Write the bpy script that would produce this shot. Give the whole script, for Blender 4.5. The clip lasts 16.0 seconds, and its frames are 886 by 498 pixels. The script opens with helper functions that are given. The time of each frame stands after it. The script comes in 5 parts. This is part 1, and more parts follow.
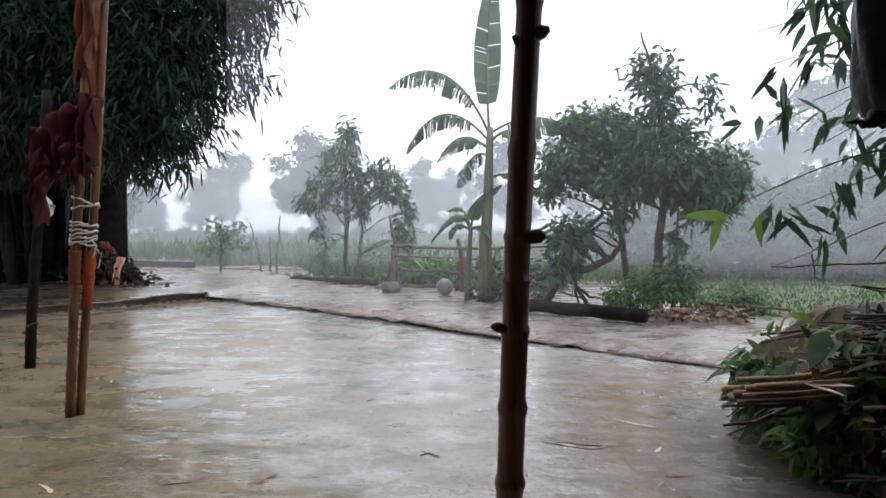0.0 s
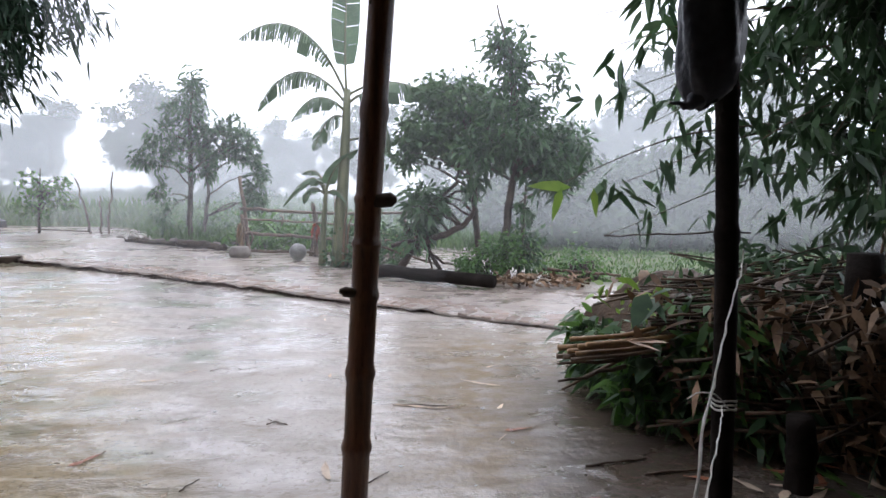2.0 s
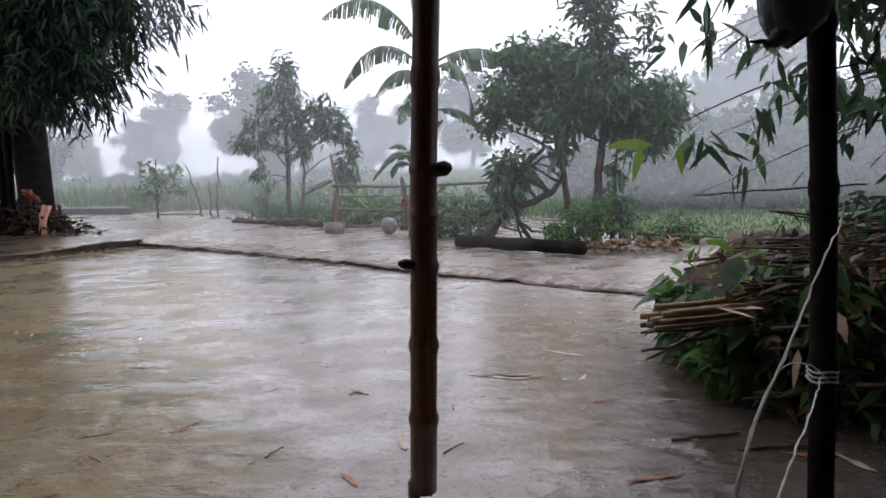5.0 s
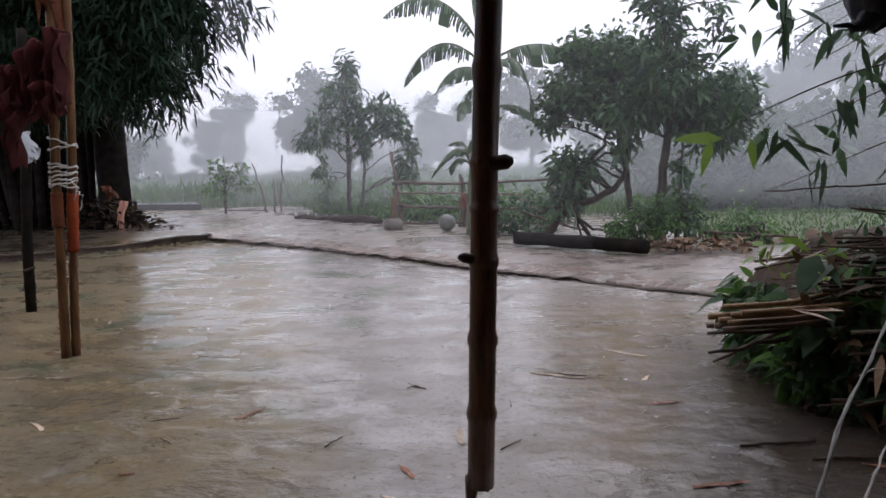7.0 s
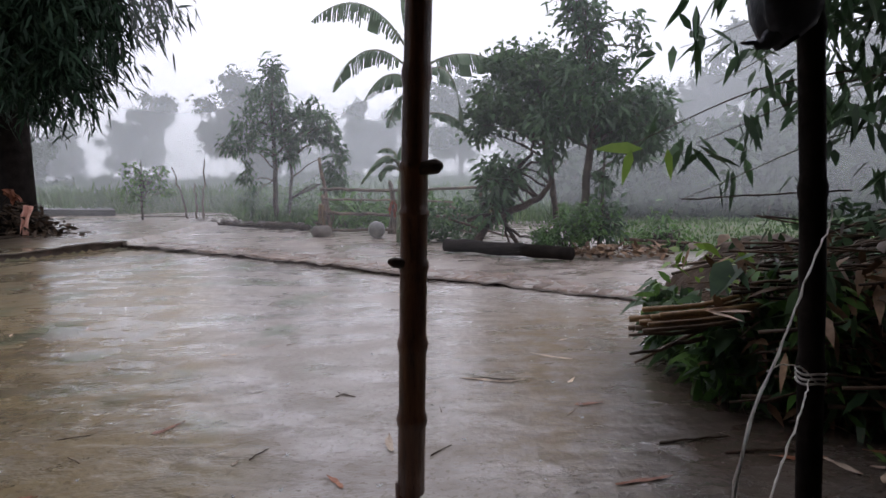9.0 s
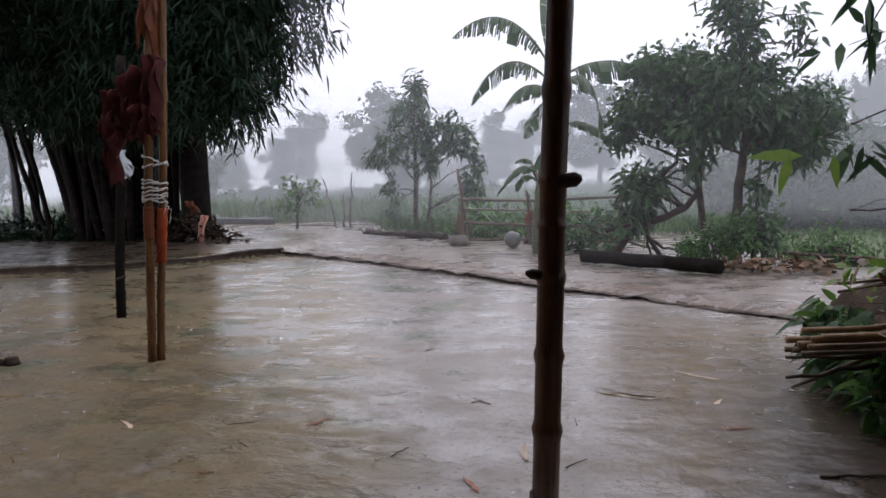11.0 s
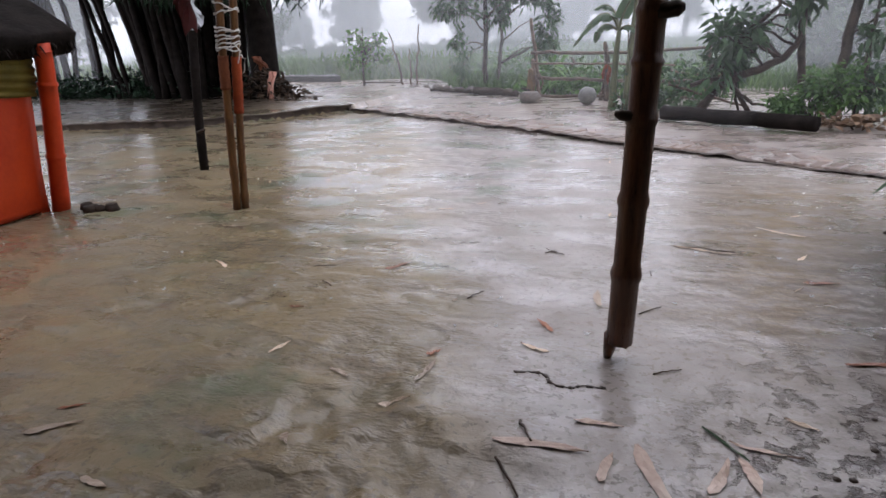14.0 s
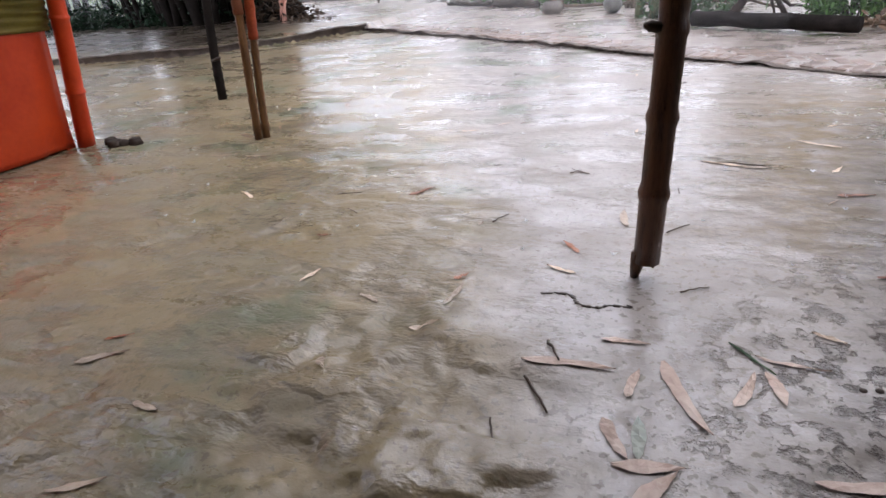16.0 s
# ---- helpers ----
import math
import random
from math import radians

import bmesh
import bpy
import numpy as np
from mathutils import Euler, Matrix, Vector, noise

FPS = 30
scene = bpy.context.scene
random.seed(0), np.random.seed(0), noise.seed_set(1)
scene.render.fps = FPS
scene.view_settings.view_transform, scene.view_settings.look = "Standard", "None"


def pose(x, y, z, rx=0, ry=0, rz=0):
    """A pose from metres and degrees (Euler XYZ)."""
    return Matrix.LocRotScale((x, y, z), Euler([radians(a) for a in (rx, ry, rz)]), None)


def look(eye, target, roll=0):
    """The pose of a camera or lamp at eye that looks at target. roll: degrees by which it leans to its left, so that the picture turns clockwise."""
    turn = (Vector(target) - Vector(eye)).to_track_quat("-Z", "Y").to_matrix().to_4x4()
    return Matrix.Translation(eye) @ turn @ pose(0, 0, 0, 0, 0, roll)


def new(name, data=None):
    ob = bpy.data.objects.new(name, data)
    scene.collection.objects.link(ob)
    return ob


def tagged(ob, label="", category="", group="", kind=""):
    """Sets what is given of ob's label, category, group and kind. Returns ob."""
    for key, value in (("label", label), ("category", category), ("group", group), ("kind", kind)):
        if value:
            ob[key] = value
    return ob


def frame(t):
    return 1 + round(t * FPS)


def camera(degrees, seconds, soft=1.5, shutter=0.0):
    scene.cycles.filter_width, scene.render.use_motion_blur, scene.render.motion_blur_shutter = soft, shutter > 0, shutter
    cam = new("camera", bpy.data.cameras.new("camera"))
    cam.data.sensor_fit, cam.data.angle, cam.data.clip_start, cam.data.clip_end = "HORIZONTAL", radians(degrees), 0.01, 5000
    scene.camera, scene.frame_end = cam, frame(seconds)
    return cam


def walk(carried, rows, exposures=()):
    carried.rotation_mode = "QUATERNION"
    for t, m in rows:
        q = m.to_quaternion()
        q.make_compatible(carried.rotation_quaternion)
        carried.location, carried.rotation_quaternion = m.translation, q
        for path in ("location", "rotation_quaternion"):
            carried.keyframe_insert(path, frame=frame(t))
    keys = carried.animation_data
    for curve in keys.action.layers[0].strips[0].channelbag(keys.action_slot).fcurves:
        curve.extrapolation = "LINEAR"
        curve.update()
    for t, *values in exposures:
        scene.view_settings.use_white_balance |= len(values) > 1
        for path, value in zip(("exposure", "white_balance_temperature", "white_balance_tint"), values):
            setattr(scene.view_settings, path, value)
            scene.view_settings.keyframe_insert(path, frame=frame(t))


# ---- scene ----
cam = camera(71.9, 16.0)
PATH = [
    (0, (0.223, 0.826, 1.145), (-0.015, 2.811, 1.076), -0.5),
    (0.5, (0.229, 0.83, 1.141), (0.025, 2.818, 1.045), -0.4),
    (1, (0.218, 0.839, 1.131), (0.138, 2.831, 0.966), 0.6),
    (1.5, (0.227, 0.842, 1.127), (0.337, 2.831, 0.954), 2.0),
    (2, (0.245, 0.859, 1.135), (0.472, 2.838, 0.959), 1.3),
    (2.5, (0.252, 0.858, 1.139), (0.519, 2.828, 0.924), 0.1),
    (3, (0.259, 0.851, 1.134), (0.534, 2.816, 0.878), -0.4),
    (3.5, (0.262, 0.852, 1.134), (0.514, 2.816, 0.851), -0.9),
    (4, (0.309, 0.878, 1.137), (0.574, 2.84, 0.854), -1.5),
    (4.5, (0.339, 0.902, 1.131), (0.447, 2.878, 0.84), -1.9),
    (5, (0.367, 0.913, 1.126), (0.277, 2.893, 0.854), -1.9),
    (5.2, (0.373, 0.908, 1.126), (0.216, 2.884, 0.859), -2.4),
    (7.3, (0.357, 0.921, 1.108), (0.08, 2.883, 0.835), -2.0),
    (7.5, (0.362, 0.922, 1.104), (0.142, 2.892, 0.839), -1.4),
    (8, (0.347, 0.921, 1.094), (0.26, 2.907, 0.869), 1.6),
    (8.5, (0.355, 0.926, 1.097), (0.333, 2.909, 0.838), -0.0),
    (9, (0.356, 0.926, 1.102), (0.309, 2.91, 0.848), -1.2),
    (9.5, (0.353, 0.909, 1.117), (0.125, 2.885, 0.903), -2.7),
    (9.7, (0.36, 0.88, 1.119), (0.016, 2.842, 0.939), -3.2),
    (11.8, (0.348, 0.871, 1.113), (-0.144, 2.786, 0.812), -2.1),
    (12, (0.347, 0.871, 1.114), (-0.137, 2.783, 0.778), -2.2),
    (12.5, (0.347, 0.876, 1.116), (-0.147, 2.779, 0.749), -2.9),
    (13, (0.341, 0.869, 1.108), (-0.2, 2.744, 0.669), -3.4),
    (13.5, (0.306, 0.85, 1.06), (-0.346, 2.654, 0.495), -0.9),
    (14, (0.302, 0.856, 1.052), (-0.369, 2.628, 0.412), -2.5),
    (14.5, (0.302, 0.853, 1.047), (-0.378, 2.618, 0.398), -2.5),
    (15, (0.295, 0.866, 1.043), (-0.377, 2.573, 0.249), -3.0),
    (15.5, (0.29, 0.86, 1.051), (-0.394, 2.531, 0.191), -3.6),
    (16, (0.295, 0.856, 1.063), (-0.427, 2.506, 0.193), -5.4),
]
walk(cam, [(t, look(eye, target, roll)) for t, eye, target, roll in PATH],
     [(0, 0.25, 6500, 10), (1.5, 0.35, 6500, 10), (2.5, 0.74, 6500, 10), (3.5, 0.42, 6500, 10), (4.5, 0.28, 6550, 11), (5, 0.13, 6550, 12), (9, -0.2, 6650, 14), (12.5, -0.24, 6600, 14), (13.5, 0.16, 6600, 14), (14.5, 0.26, 6600, 13), (15, 0.36, 6600, 13), (15.5, 0.72, 6600, 13), (16, 0.78, 6600, 13)])

# ---------- sky, light ----------
world = bpy.data.worlds.new("rain_sky")
scene.world = world
world.use_nodes = True
wn, wl = world.node_tree.nodes, world.node_tree.links
wn.clear()
w_out, w_bg = wn.new("ShaderNodeOutputWorld"), wn.new("ShaderNodeBackground")
w_sky, w_mix = wn.new("ShaderNodeTexSky"), wn.new("ShaderNodeMix")
w_sky.sky_type, w_sky.sun_disc = "NISHITA", False
w_sky.sun_elevation, w_sky.sun_rotation = radians(55), radians(20)
w_scale = wn.new("ShaderNodeVectorMath")
w_scale.operation, w_scale.inputs["Scale"].default_value = "SCALE", 0.12
wl.new(w_sky.outputs[0], w_scale.inputs[0])
w_mix.data_type, w_mix.inputs[0].default_value = "RGBA", 0.85
w_mix.inputs[7].default_value = (1.86, 1.92, 2.22, 1)      # rain cloud
wl.new(w_scale.outputs[0], w_mix.inputs[6])
wl.new(w_mix.outputs[2], w_bg.inputs[0])
w_bg.inputs[1].default_value = 1.0
wl.new(w_bg.outputs[0], w_out.inputs[0])
sun = new("sun", bpy.data.lights.new("sun", "SUN"))
sun.data.energy, sun.data.angle, sun.data.color = 0.5, radians(40), (1, 0.97, 0.93)
sun.matrix_world = look((3, 14, 20), (0, 4, 0))


# ---------- materials ----------
def material(name, a, b, rough=0.6, scale=6.0, bump=0.2, fine=40.0, vary=0.25, metal=0.0, leaf=0.0, coat=0.0, stretch=(1, 1, 1), island=True, gloss=0.5):
    """Two colours mixed at two scales, with relief; every loose piece and object varies a little."""
    m = bpy.data.materials.new(name)
    m.use_nodes = True
    n, l = m.node_tree.nodes, m.node_tree.links
    p, out = n["Principled BSDF"], n["Material Output"]
    tc, mp = n.new("ShaderNodeTexCoord"), n.new("ShaderNodeMapping")
    mp.inputs["Scale"].default_value = stretch
    l.new(tc.outputs["Object"], mp.inputs[0])
    big, small = n.new("ShaderNodeTexNoise"), n.new("ShaderNodeTexNoise")
    for t, s in ((big, scale), (small, fine)):
        l.new(mp.outputs[0], t.inputs["Vector"])
        t.inputs["Scale"].default_value, t.inputs["Detail"].default_value = s, 3
    add = n.new("ShaderNodeMath")
    add.operation = "MULTIPLY_ADD"
    l.new(small.outputs[0], add.inputs[0])
    add.inputs[1].default_value = 0.45
    l.new(big.outputs[0], add.inputs[2])
    rng = n.new("ShaderNodeMapRange")
    l.new(add.outputs[0], rng.inputs[0])
    rng.inputs[1].default_value, rng.inputs[2].default_value = 0.5, 0.95
    mix = n.new("ShaderNodeMix")
    mix.data_type = "RGBA"
    l.new(rng.outputs[0], mix.inputs[0])
    mix.inputs[6].default_value, mix.inputs[7].default_value = (*a, 1), (*b, 1)
    geo, info, hsv = n.new("ShaderNodeNewGeometry"), n.new("ShaderNodeObjectInfo"), n.new("ShaderNodeHueSaturation")
    r = n.new("ShaderNodeMapRange")
    l.new(geo.outputs["Random Per Island"] if island else info.outputs["Random"], r.inputs[0])
    r.inputs[3].default_value, r.inputs[4].default_value = 1 - vary, 1 + vary
    l.new(r.outputs[0], hsv.inputs["Value"])
    l.new(mix.outputs[2], hsv.inputs["Color"])
    l.new(hsv.outputs[0], p.inputs["Base Color"])
    rr = n.new("ShaderNodeMapRange")
    l.new(small.outputs[0], rr.inputs[0])
    rr.inputs[3].default_value, rr.inputs[4].default_value = max(rough - 0.15, 0.03), min(rough + 0.15, 1)
    l.new(rr.outputs[0], p.inputs["Roughness"])
    p.inputs["Metallic"].default_value = metal
    p.inputs["Specular IOR Level"].default_value = gloss
    p.inputs["Coat Weight"].default_value, p.inputs["Coat Roughness"].default_value = coat, 0.12
    if bump:
        bm = n.new("ShaderNodeBump")
        bm.inputs["Strength"].default_value, bm.inputs["Distance"].default_value = bump, 0.02
        l.new(add.outputs[0], bm.inputs["Height"])
        l.new(bm.outputs[0], p.inputs["Normal"])
    if leaf:
        tr, ms = n.new("ShaderNodeBsdfTranslucent"), n.new("ShaderNodeMixShader")
        l.new(hsv.outputs[0], tr.inputs[0])
        ms.inputs[0].default_value = leaf
        l.new(p.outputs[0], ms.inputs[1])
        l.new(tr.outputs[0], ms.inputs[2])
        l.new(ms.outputs[0], out.inputs[0])
    return m


def haze_sheet_material(name, density):
    """A flat sheet imitating rain haze: mostly clear, the rest scatters the sky's light."""
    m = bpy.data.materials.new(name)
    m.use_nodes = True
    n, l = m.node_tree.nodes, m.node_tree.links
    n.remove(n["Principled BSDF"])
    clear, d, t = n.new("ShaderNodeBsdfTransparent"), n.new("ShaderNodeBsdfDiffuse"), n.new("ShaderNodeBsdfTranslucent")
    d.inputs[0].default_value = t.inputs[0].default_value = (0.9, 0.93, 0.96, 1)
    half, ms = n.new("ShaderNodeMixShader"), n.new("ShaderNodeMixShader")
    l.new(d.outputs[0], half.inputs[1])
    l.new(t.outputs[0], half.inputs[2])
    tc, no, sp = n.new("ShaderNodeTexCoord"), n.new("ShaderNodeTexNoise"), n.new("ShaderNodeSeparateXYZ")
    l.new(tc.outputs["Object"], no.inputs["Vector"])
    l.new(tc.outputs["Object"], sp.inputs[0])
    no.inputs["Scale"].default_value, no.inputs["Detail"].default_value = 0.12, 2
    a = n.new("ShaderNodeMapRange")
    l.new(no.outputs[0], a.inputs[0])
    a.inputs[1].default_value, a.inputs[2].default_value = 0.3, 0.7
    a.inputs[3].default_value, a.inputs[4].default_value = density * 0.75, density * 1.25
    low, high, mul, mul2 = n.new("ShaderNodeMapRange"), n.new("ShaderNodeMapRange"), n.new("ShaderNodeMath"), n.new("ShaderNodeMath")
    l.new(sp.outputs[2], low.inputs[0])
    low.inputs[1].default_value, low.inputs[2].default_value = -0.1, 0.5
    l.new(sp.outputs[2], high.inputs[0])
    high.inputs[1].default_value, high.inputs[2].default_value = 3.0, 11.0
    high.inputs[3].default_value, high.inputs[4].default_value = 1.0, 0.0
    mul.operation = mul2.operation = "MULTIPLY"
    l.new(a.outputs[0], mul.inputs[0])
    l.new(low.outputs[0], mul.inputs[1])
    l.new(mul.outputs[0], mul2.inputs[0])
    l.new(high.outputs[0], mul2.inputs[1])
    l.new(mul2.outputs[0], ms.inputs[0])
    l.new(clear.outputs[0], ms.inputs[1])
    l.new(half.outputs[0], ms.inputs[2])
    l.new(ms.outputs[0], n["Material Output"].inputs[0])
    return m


def mud_material():
    """Rain-soaked clay: ochre, grey and mossy stretches, under a broken film of water."""
    m = bpy.data.materials.new("wet_mud")
    m.use_nodes = True
    n, l = m.node_tree.nodes, m.node_tree.links
    p = n["Principled BSDF"]
    tc = n.new("ShaderNodeTexCoord")

    def noise_at(scale, detail=4, stretch=None, rough=0.55):
        t = n.new("ShaderNodeTexNoise")
        t.inputs["Scale"].default_value, t.inputs["Detail"].default_value, t.inputs["Roughness"].default_value = scale, detail, rough
        if stretch:
            mp = n.new("ShaderNodeMapping")
            mp.inputs["Scale"].default_value = stretch
            l.new(tc.outputs["Object"], mp.inputs[0])
            l.new(mp.outputs[0], t.inputs["Vector"])
        else:
            l.new(tc.outputs["Object"], t.inputs["Vector"])
        return t.outputs[0]

    def span(v, a, b, c=0.0, d=1.0):
        r = n.new("ShaderNodeMapRange")
        l.new(v, r.inputs[0])
        for i, x in enumerate((a, b, c, d)):
            r.inputs[i + 1].default_value = x
        return r.outputs[0]

    def math(op, a, b):
        r = n.new("ShaderNodeMath")
        r.operation = op
        for i, v in enumerate((a, b)):
            if isinstance(v, (int, float)):
                r.inputs[i].default_value = v
            else:
                l.new(v, r.inputs[i])
        return r.outputs[0]

    def blend(f, a, b):
        r = n.new("ShaderNodeMix")
        r.data_type = "RGBA"
        l.new(f, r.inputs[0])
        for i, v in ((6, a), (7, b)):
            if isinstance(v, tuple):
                r.inputs[i].default_value = (*v, 1)
            else:
                l.new(v, r.inputs[i])
        return r.outputs[2]

    sp = n.new("ShaderNodeSeparateXYZ")
    l.new(tc.outputs["Object"], sp.inputs[0])
    patch, mid, grain = noise_at(0.7), noise_at(3.5, 5), noise_at(30, 3)
    streak = noise_at(1.9, 8, (1, 2.0, 1), 0.66)
    # ochre clay to one side of the yard, grey trodden clay to the other
    side = math("ADD", math("ADD", math("MULTIPLY", sp.outputs[0], 0.9), math("MULTIPLY", sp.outputs[1], 0.42)), math("MULTIPLY", patch, 0.9))
    colour = blend(span(side, 1.12, 1.5), (0.24, 0.188, 0.108), (0.335, 0.30, 0.275))
    moss = math("MULTIPLY", span(noise_at(1.6, 5), 0.53, 0.64), span(sp.outputs[0], -0.2, -0.9))
    colour = blend(math("MULTIPLY", moss, 0.75), colour, (0.11, 0.14, 0.085))
    colour = blend(span(mid, 0.42, 0.68, 0.0, 0.42), colour, (0.165, 0.13, 0.09))
    # scattered crumbs of leaf and soil
    crumbs = math("MULTIPLY", span(noise_at(38, 2), 0.585, 0.62), span(patch, 0.35, 0.6, 0.3, 0.7))
    colour = blend(crumbs, colour, (0.10, 0.075, 0.05))
    # ochre run-off in front of the brushwood
    runoff = math("MULTIPLY", span(math("ADD", sp.outputs[0], math("MULTIPLY", patch, 0.9)), 0.6, 1.25), math("MULTIPLY", span(sp.outputs[1], 2.6, 3.2), span(sp.outputs[1], 6.6, 5.2)))
    colour = blend(math("MULTIPLY", runoff, span(noise_at(6, 6, (1, 1.4, 1), 0.7), 0.4, 0.56, 0.25, 0.95)), colour, (0.155, 0.108, 0.052))
    colour = blend(span(grain, 0.55, 0.8, 0.0, 0.4), colour, (0.34, 0.30, 0.25))
    # wet hollows with shade-darkened rims in soft clay, clods, bare dark soil under eaves
    lie = noise_at(2.3, 5, (1.0, 1.9, 1), 0.55)
    near = math("MULTIPLY", span(sp.outputs[1], 5.5, 3.2), span(sp.outputs[0], 0.3, -0.5, 0.15, 1.0))
    hollow = math("MULTIPLY", span(lie, 0.47, 0.60), near)
    # occlusion at the hollows' edges, put into the colour
    rim_shade = math("MULTIPLY", math("MULTIPLY", hollow, math("SUBTRACT", 1.0, hollow)), 2.6)
    colour = blend(math("MULTIPLY", hollow, 0.35), colour, (0.21, 0.19, 0.14))
    colour = blend(math("MINIMUM", math("MULTIPLY", rim_shade, 0.45), 0.3), colour, (0.12, 0.09, 0.055))
    # dark soil by porch and brushwood, their shade also put into the colour
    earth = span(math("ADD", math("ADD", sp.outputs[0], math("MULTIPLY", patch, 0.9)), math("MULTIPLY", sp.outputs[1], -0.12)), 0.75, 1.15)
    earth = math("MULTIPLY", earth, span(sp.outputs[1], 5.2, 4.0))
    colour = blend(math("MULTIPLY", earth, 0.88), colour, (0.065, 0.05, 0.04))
    # dark wet soil and litter, with the grove's shadow put into the colour
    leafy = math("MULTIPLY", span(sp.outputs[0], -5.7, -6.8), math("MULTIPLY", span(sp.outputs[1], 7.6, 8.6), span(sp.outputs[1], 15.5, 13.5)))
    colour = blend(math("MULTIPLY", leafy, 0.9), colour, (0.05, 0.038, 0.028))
    clods = math("MULTIPLY", span(noise_at(11, 5, None, 0.65), 0.52, 0.62), math("MULTIPLY", span(math("ADD", sp.outputs[0], math("MULTIPLY", patch, 0.6)), 0.6, 0.95), span(sp.outputs[1], 3.2, 2.4)))
    colour = blend(math("MULTIPLY", clods, 0.6), colour, (0.12, 0.105, 0.095))
    # soil and weeds beyond the yard
    field = math("MAXIMUM", span(math("SUBTRACT", sp.outputs[1], span(sp.outputs[0], -4.0, -6.5, 0.0, 3.2)), 14.4, 15.4), math("MULTIPLY", span(sp.outputs[0], 2.2, 3.2), span(sp.outputs[1], 7.8, 8.8)))
    colour = blend(field, colour, blend(span(mid, 0.4, 0.6), (0.05, 0.085, 0.03), (0.10, 0.11, 0.05)))
    raised = math("MULTIPLY", span(math("ADD", math("MULTIPLY", sp.outputs[0], 0.55), sp.outputs[1]), 7.0, 8.0), math("SUBTRACT", 1.0, field))
    colour = blend(math("MULTIPLY", raised, 0.6), colour, blend(span(mid, 0.35, 0.65), (0.34, 0.28, 0.235), (0.20, 0.16, 0.135)))
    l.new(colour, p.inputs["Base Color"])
    pools = span(math("ADD", math("MULTIPLY", patch, 0.5), math("MULTIPLY", streak, 0.6)), 0.47, 0.65)
    l.new(span(pools, 0, 1, 0.28, 0.5), p.inputs["Specular IOR Level"])
    rough = math("ADD", span(pools, 0, 1, 0.36, 0.10), math("MULTIPLY", grain, 0.10))
    l.new(math("MAXIMUM", rough, math("MULTIPLY", field, 0.8)), p.inputs["Roughness"])
    rise = span(math("ADD", math("MULTIPLY", sp.outputs[0], 0.5), sp.outputs[1]), 7.2, 9.0)
    film = math("MULTIPLY", span(pools, 0, 1, 0.12, 1.0), math("MULTIPLY", span(rise, 0, 1, 1.0, 0.45), math("SUBTRACT", 1.0, math("MULTIPLY", math("MULTIPLY", span(sp.outputs[1], 3.6, 2.4), span(sp.outputs[0], 0.0, -0.6)), 0.6))))
    l.new(math("MULTIPLY", math("MULTIPLY", film, math("SUBTRACT", 1.0, field)), span(leafy, 0, 1, 1.0, 0.3)), p.inputs["Coat Weight"])
    p.inputs["Coat Roughness"].default_value, p.inputs["Coat IOR"].default_value = 0.07, 1.33
    b1, b2 = n.new("ShaderNodeBump"), n.new("ShaderNodeBump")
    slime = noise_at(4.5, 2, (1.0, 1.3, 1), 0.4)
    l.new(math("SUBTRACT", math("ADD", math("MULTIPLY", grain, 0.15), math("ADD", math("MULTIPLY", mid, 0.25), math("MULTIPLY", slime, 0.8))), math("ADD", math("MULTIPLY", hollow, 0.4), math("MULTIPLY", clods, 0.6))), b1.inputs["Height"])
    b1.inputs["Strength"].default_value, b1.inputs["Distance"].default_value = 0.8, 0.04
    l.new(b1.outputs[0], p.inputs["Normal"])
    l.new(math("ADD", math("ADD", noise_at(9, 3, (1, 1.3, 1)), math("MULTIPLY", noise_at(40, 3), 0.14)), math("MULTIPLY", noise_at(2.2, 2), 1.5)), b2.inputs["Height"])
    b2.inputs["Strength"].default_value, b2.inputs["Distance"].default_value = 0.28, 0.03
    l.new(b2.outputs[0], p.inputs["Coat Normal"])
    return m


MUD = mud_material()
# dark wet clay, with the ledge's shadow line put into the colour
EDGE_CLAY = material("sodden_clay_with_shade", (0.04, 0.03, 0.025), (0.11, 0.085, 0.068), 0.5, 5, 0.6, 40, 0.1, island=False, gloss=0.25)
BAMBOO_DARK = material("wet_dark_bamboo", (0.045, 0.018, 0.010), (0.15, 0.065, 0.032), 0.32, 5, 0.25, 60, 0.1, stretch=(8, 8, 0.6), coat=0.15, island=False, gloss=0.3)
BAMBOO_RED = material("red_brown_bamboo", (0.06, 0.026, 0.010), (0.21, 0.10, 0.036), 0.45, 5, 0.2, 60, 0.15, stretch=(8, 8, 0.6), coat=0.08, island=False, gloss=0.25)
BAMBOO_CUT = material("cut_bamboo", (0.12, 0.065, 0.026), (0.32, 0.195, 0.085), 0.5, 6, 0.2, 60, 0.25, island=False)
WOOD_DARK = material("rotten_wet_wood", (0.022, 0.015, 0.012), (0.06, 0.042, 0.03), 0.6, 7, 0.6, 45, 0.2, island=False, gloss=0.12)
# wet bark pushed near black: shade of grove and eave is in the colour
BLACK_SHADE_WOOD = material("wet_bark_with_shade", (0.007, 0.006, 0.005), (0.02, 0.016, 0.014), 0.7, 7, 0.6, 45, 0.2, island=False, gloss=0.04)
WOOD_STICK = material("wet_stick_bark", (0.036, 0.023, 0.015), (0.11, 0.073, 0.048), 0.5, 9, 0.4, 60, 0.4, island=False, gloss=0.2)
BARK = material("tree_bark", (0.03, 0.024, 0.02), (0.10, 0.078, 0.06), 0.75, 8, 0.7, 40, 0.1, island=False, gloss=0.15)
RAIL = material("weathered_rail_wood", (0.06, 0.04, 0.026), (0.17, 0.115, 0.07), 0.6, 8, 0.4, 50, 0.2, island=False)
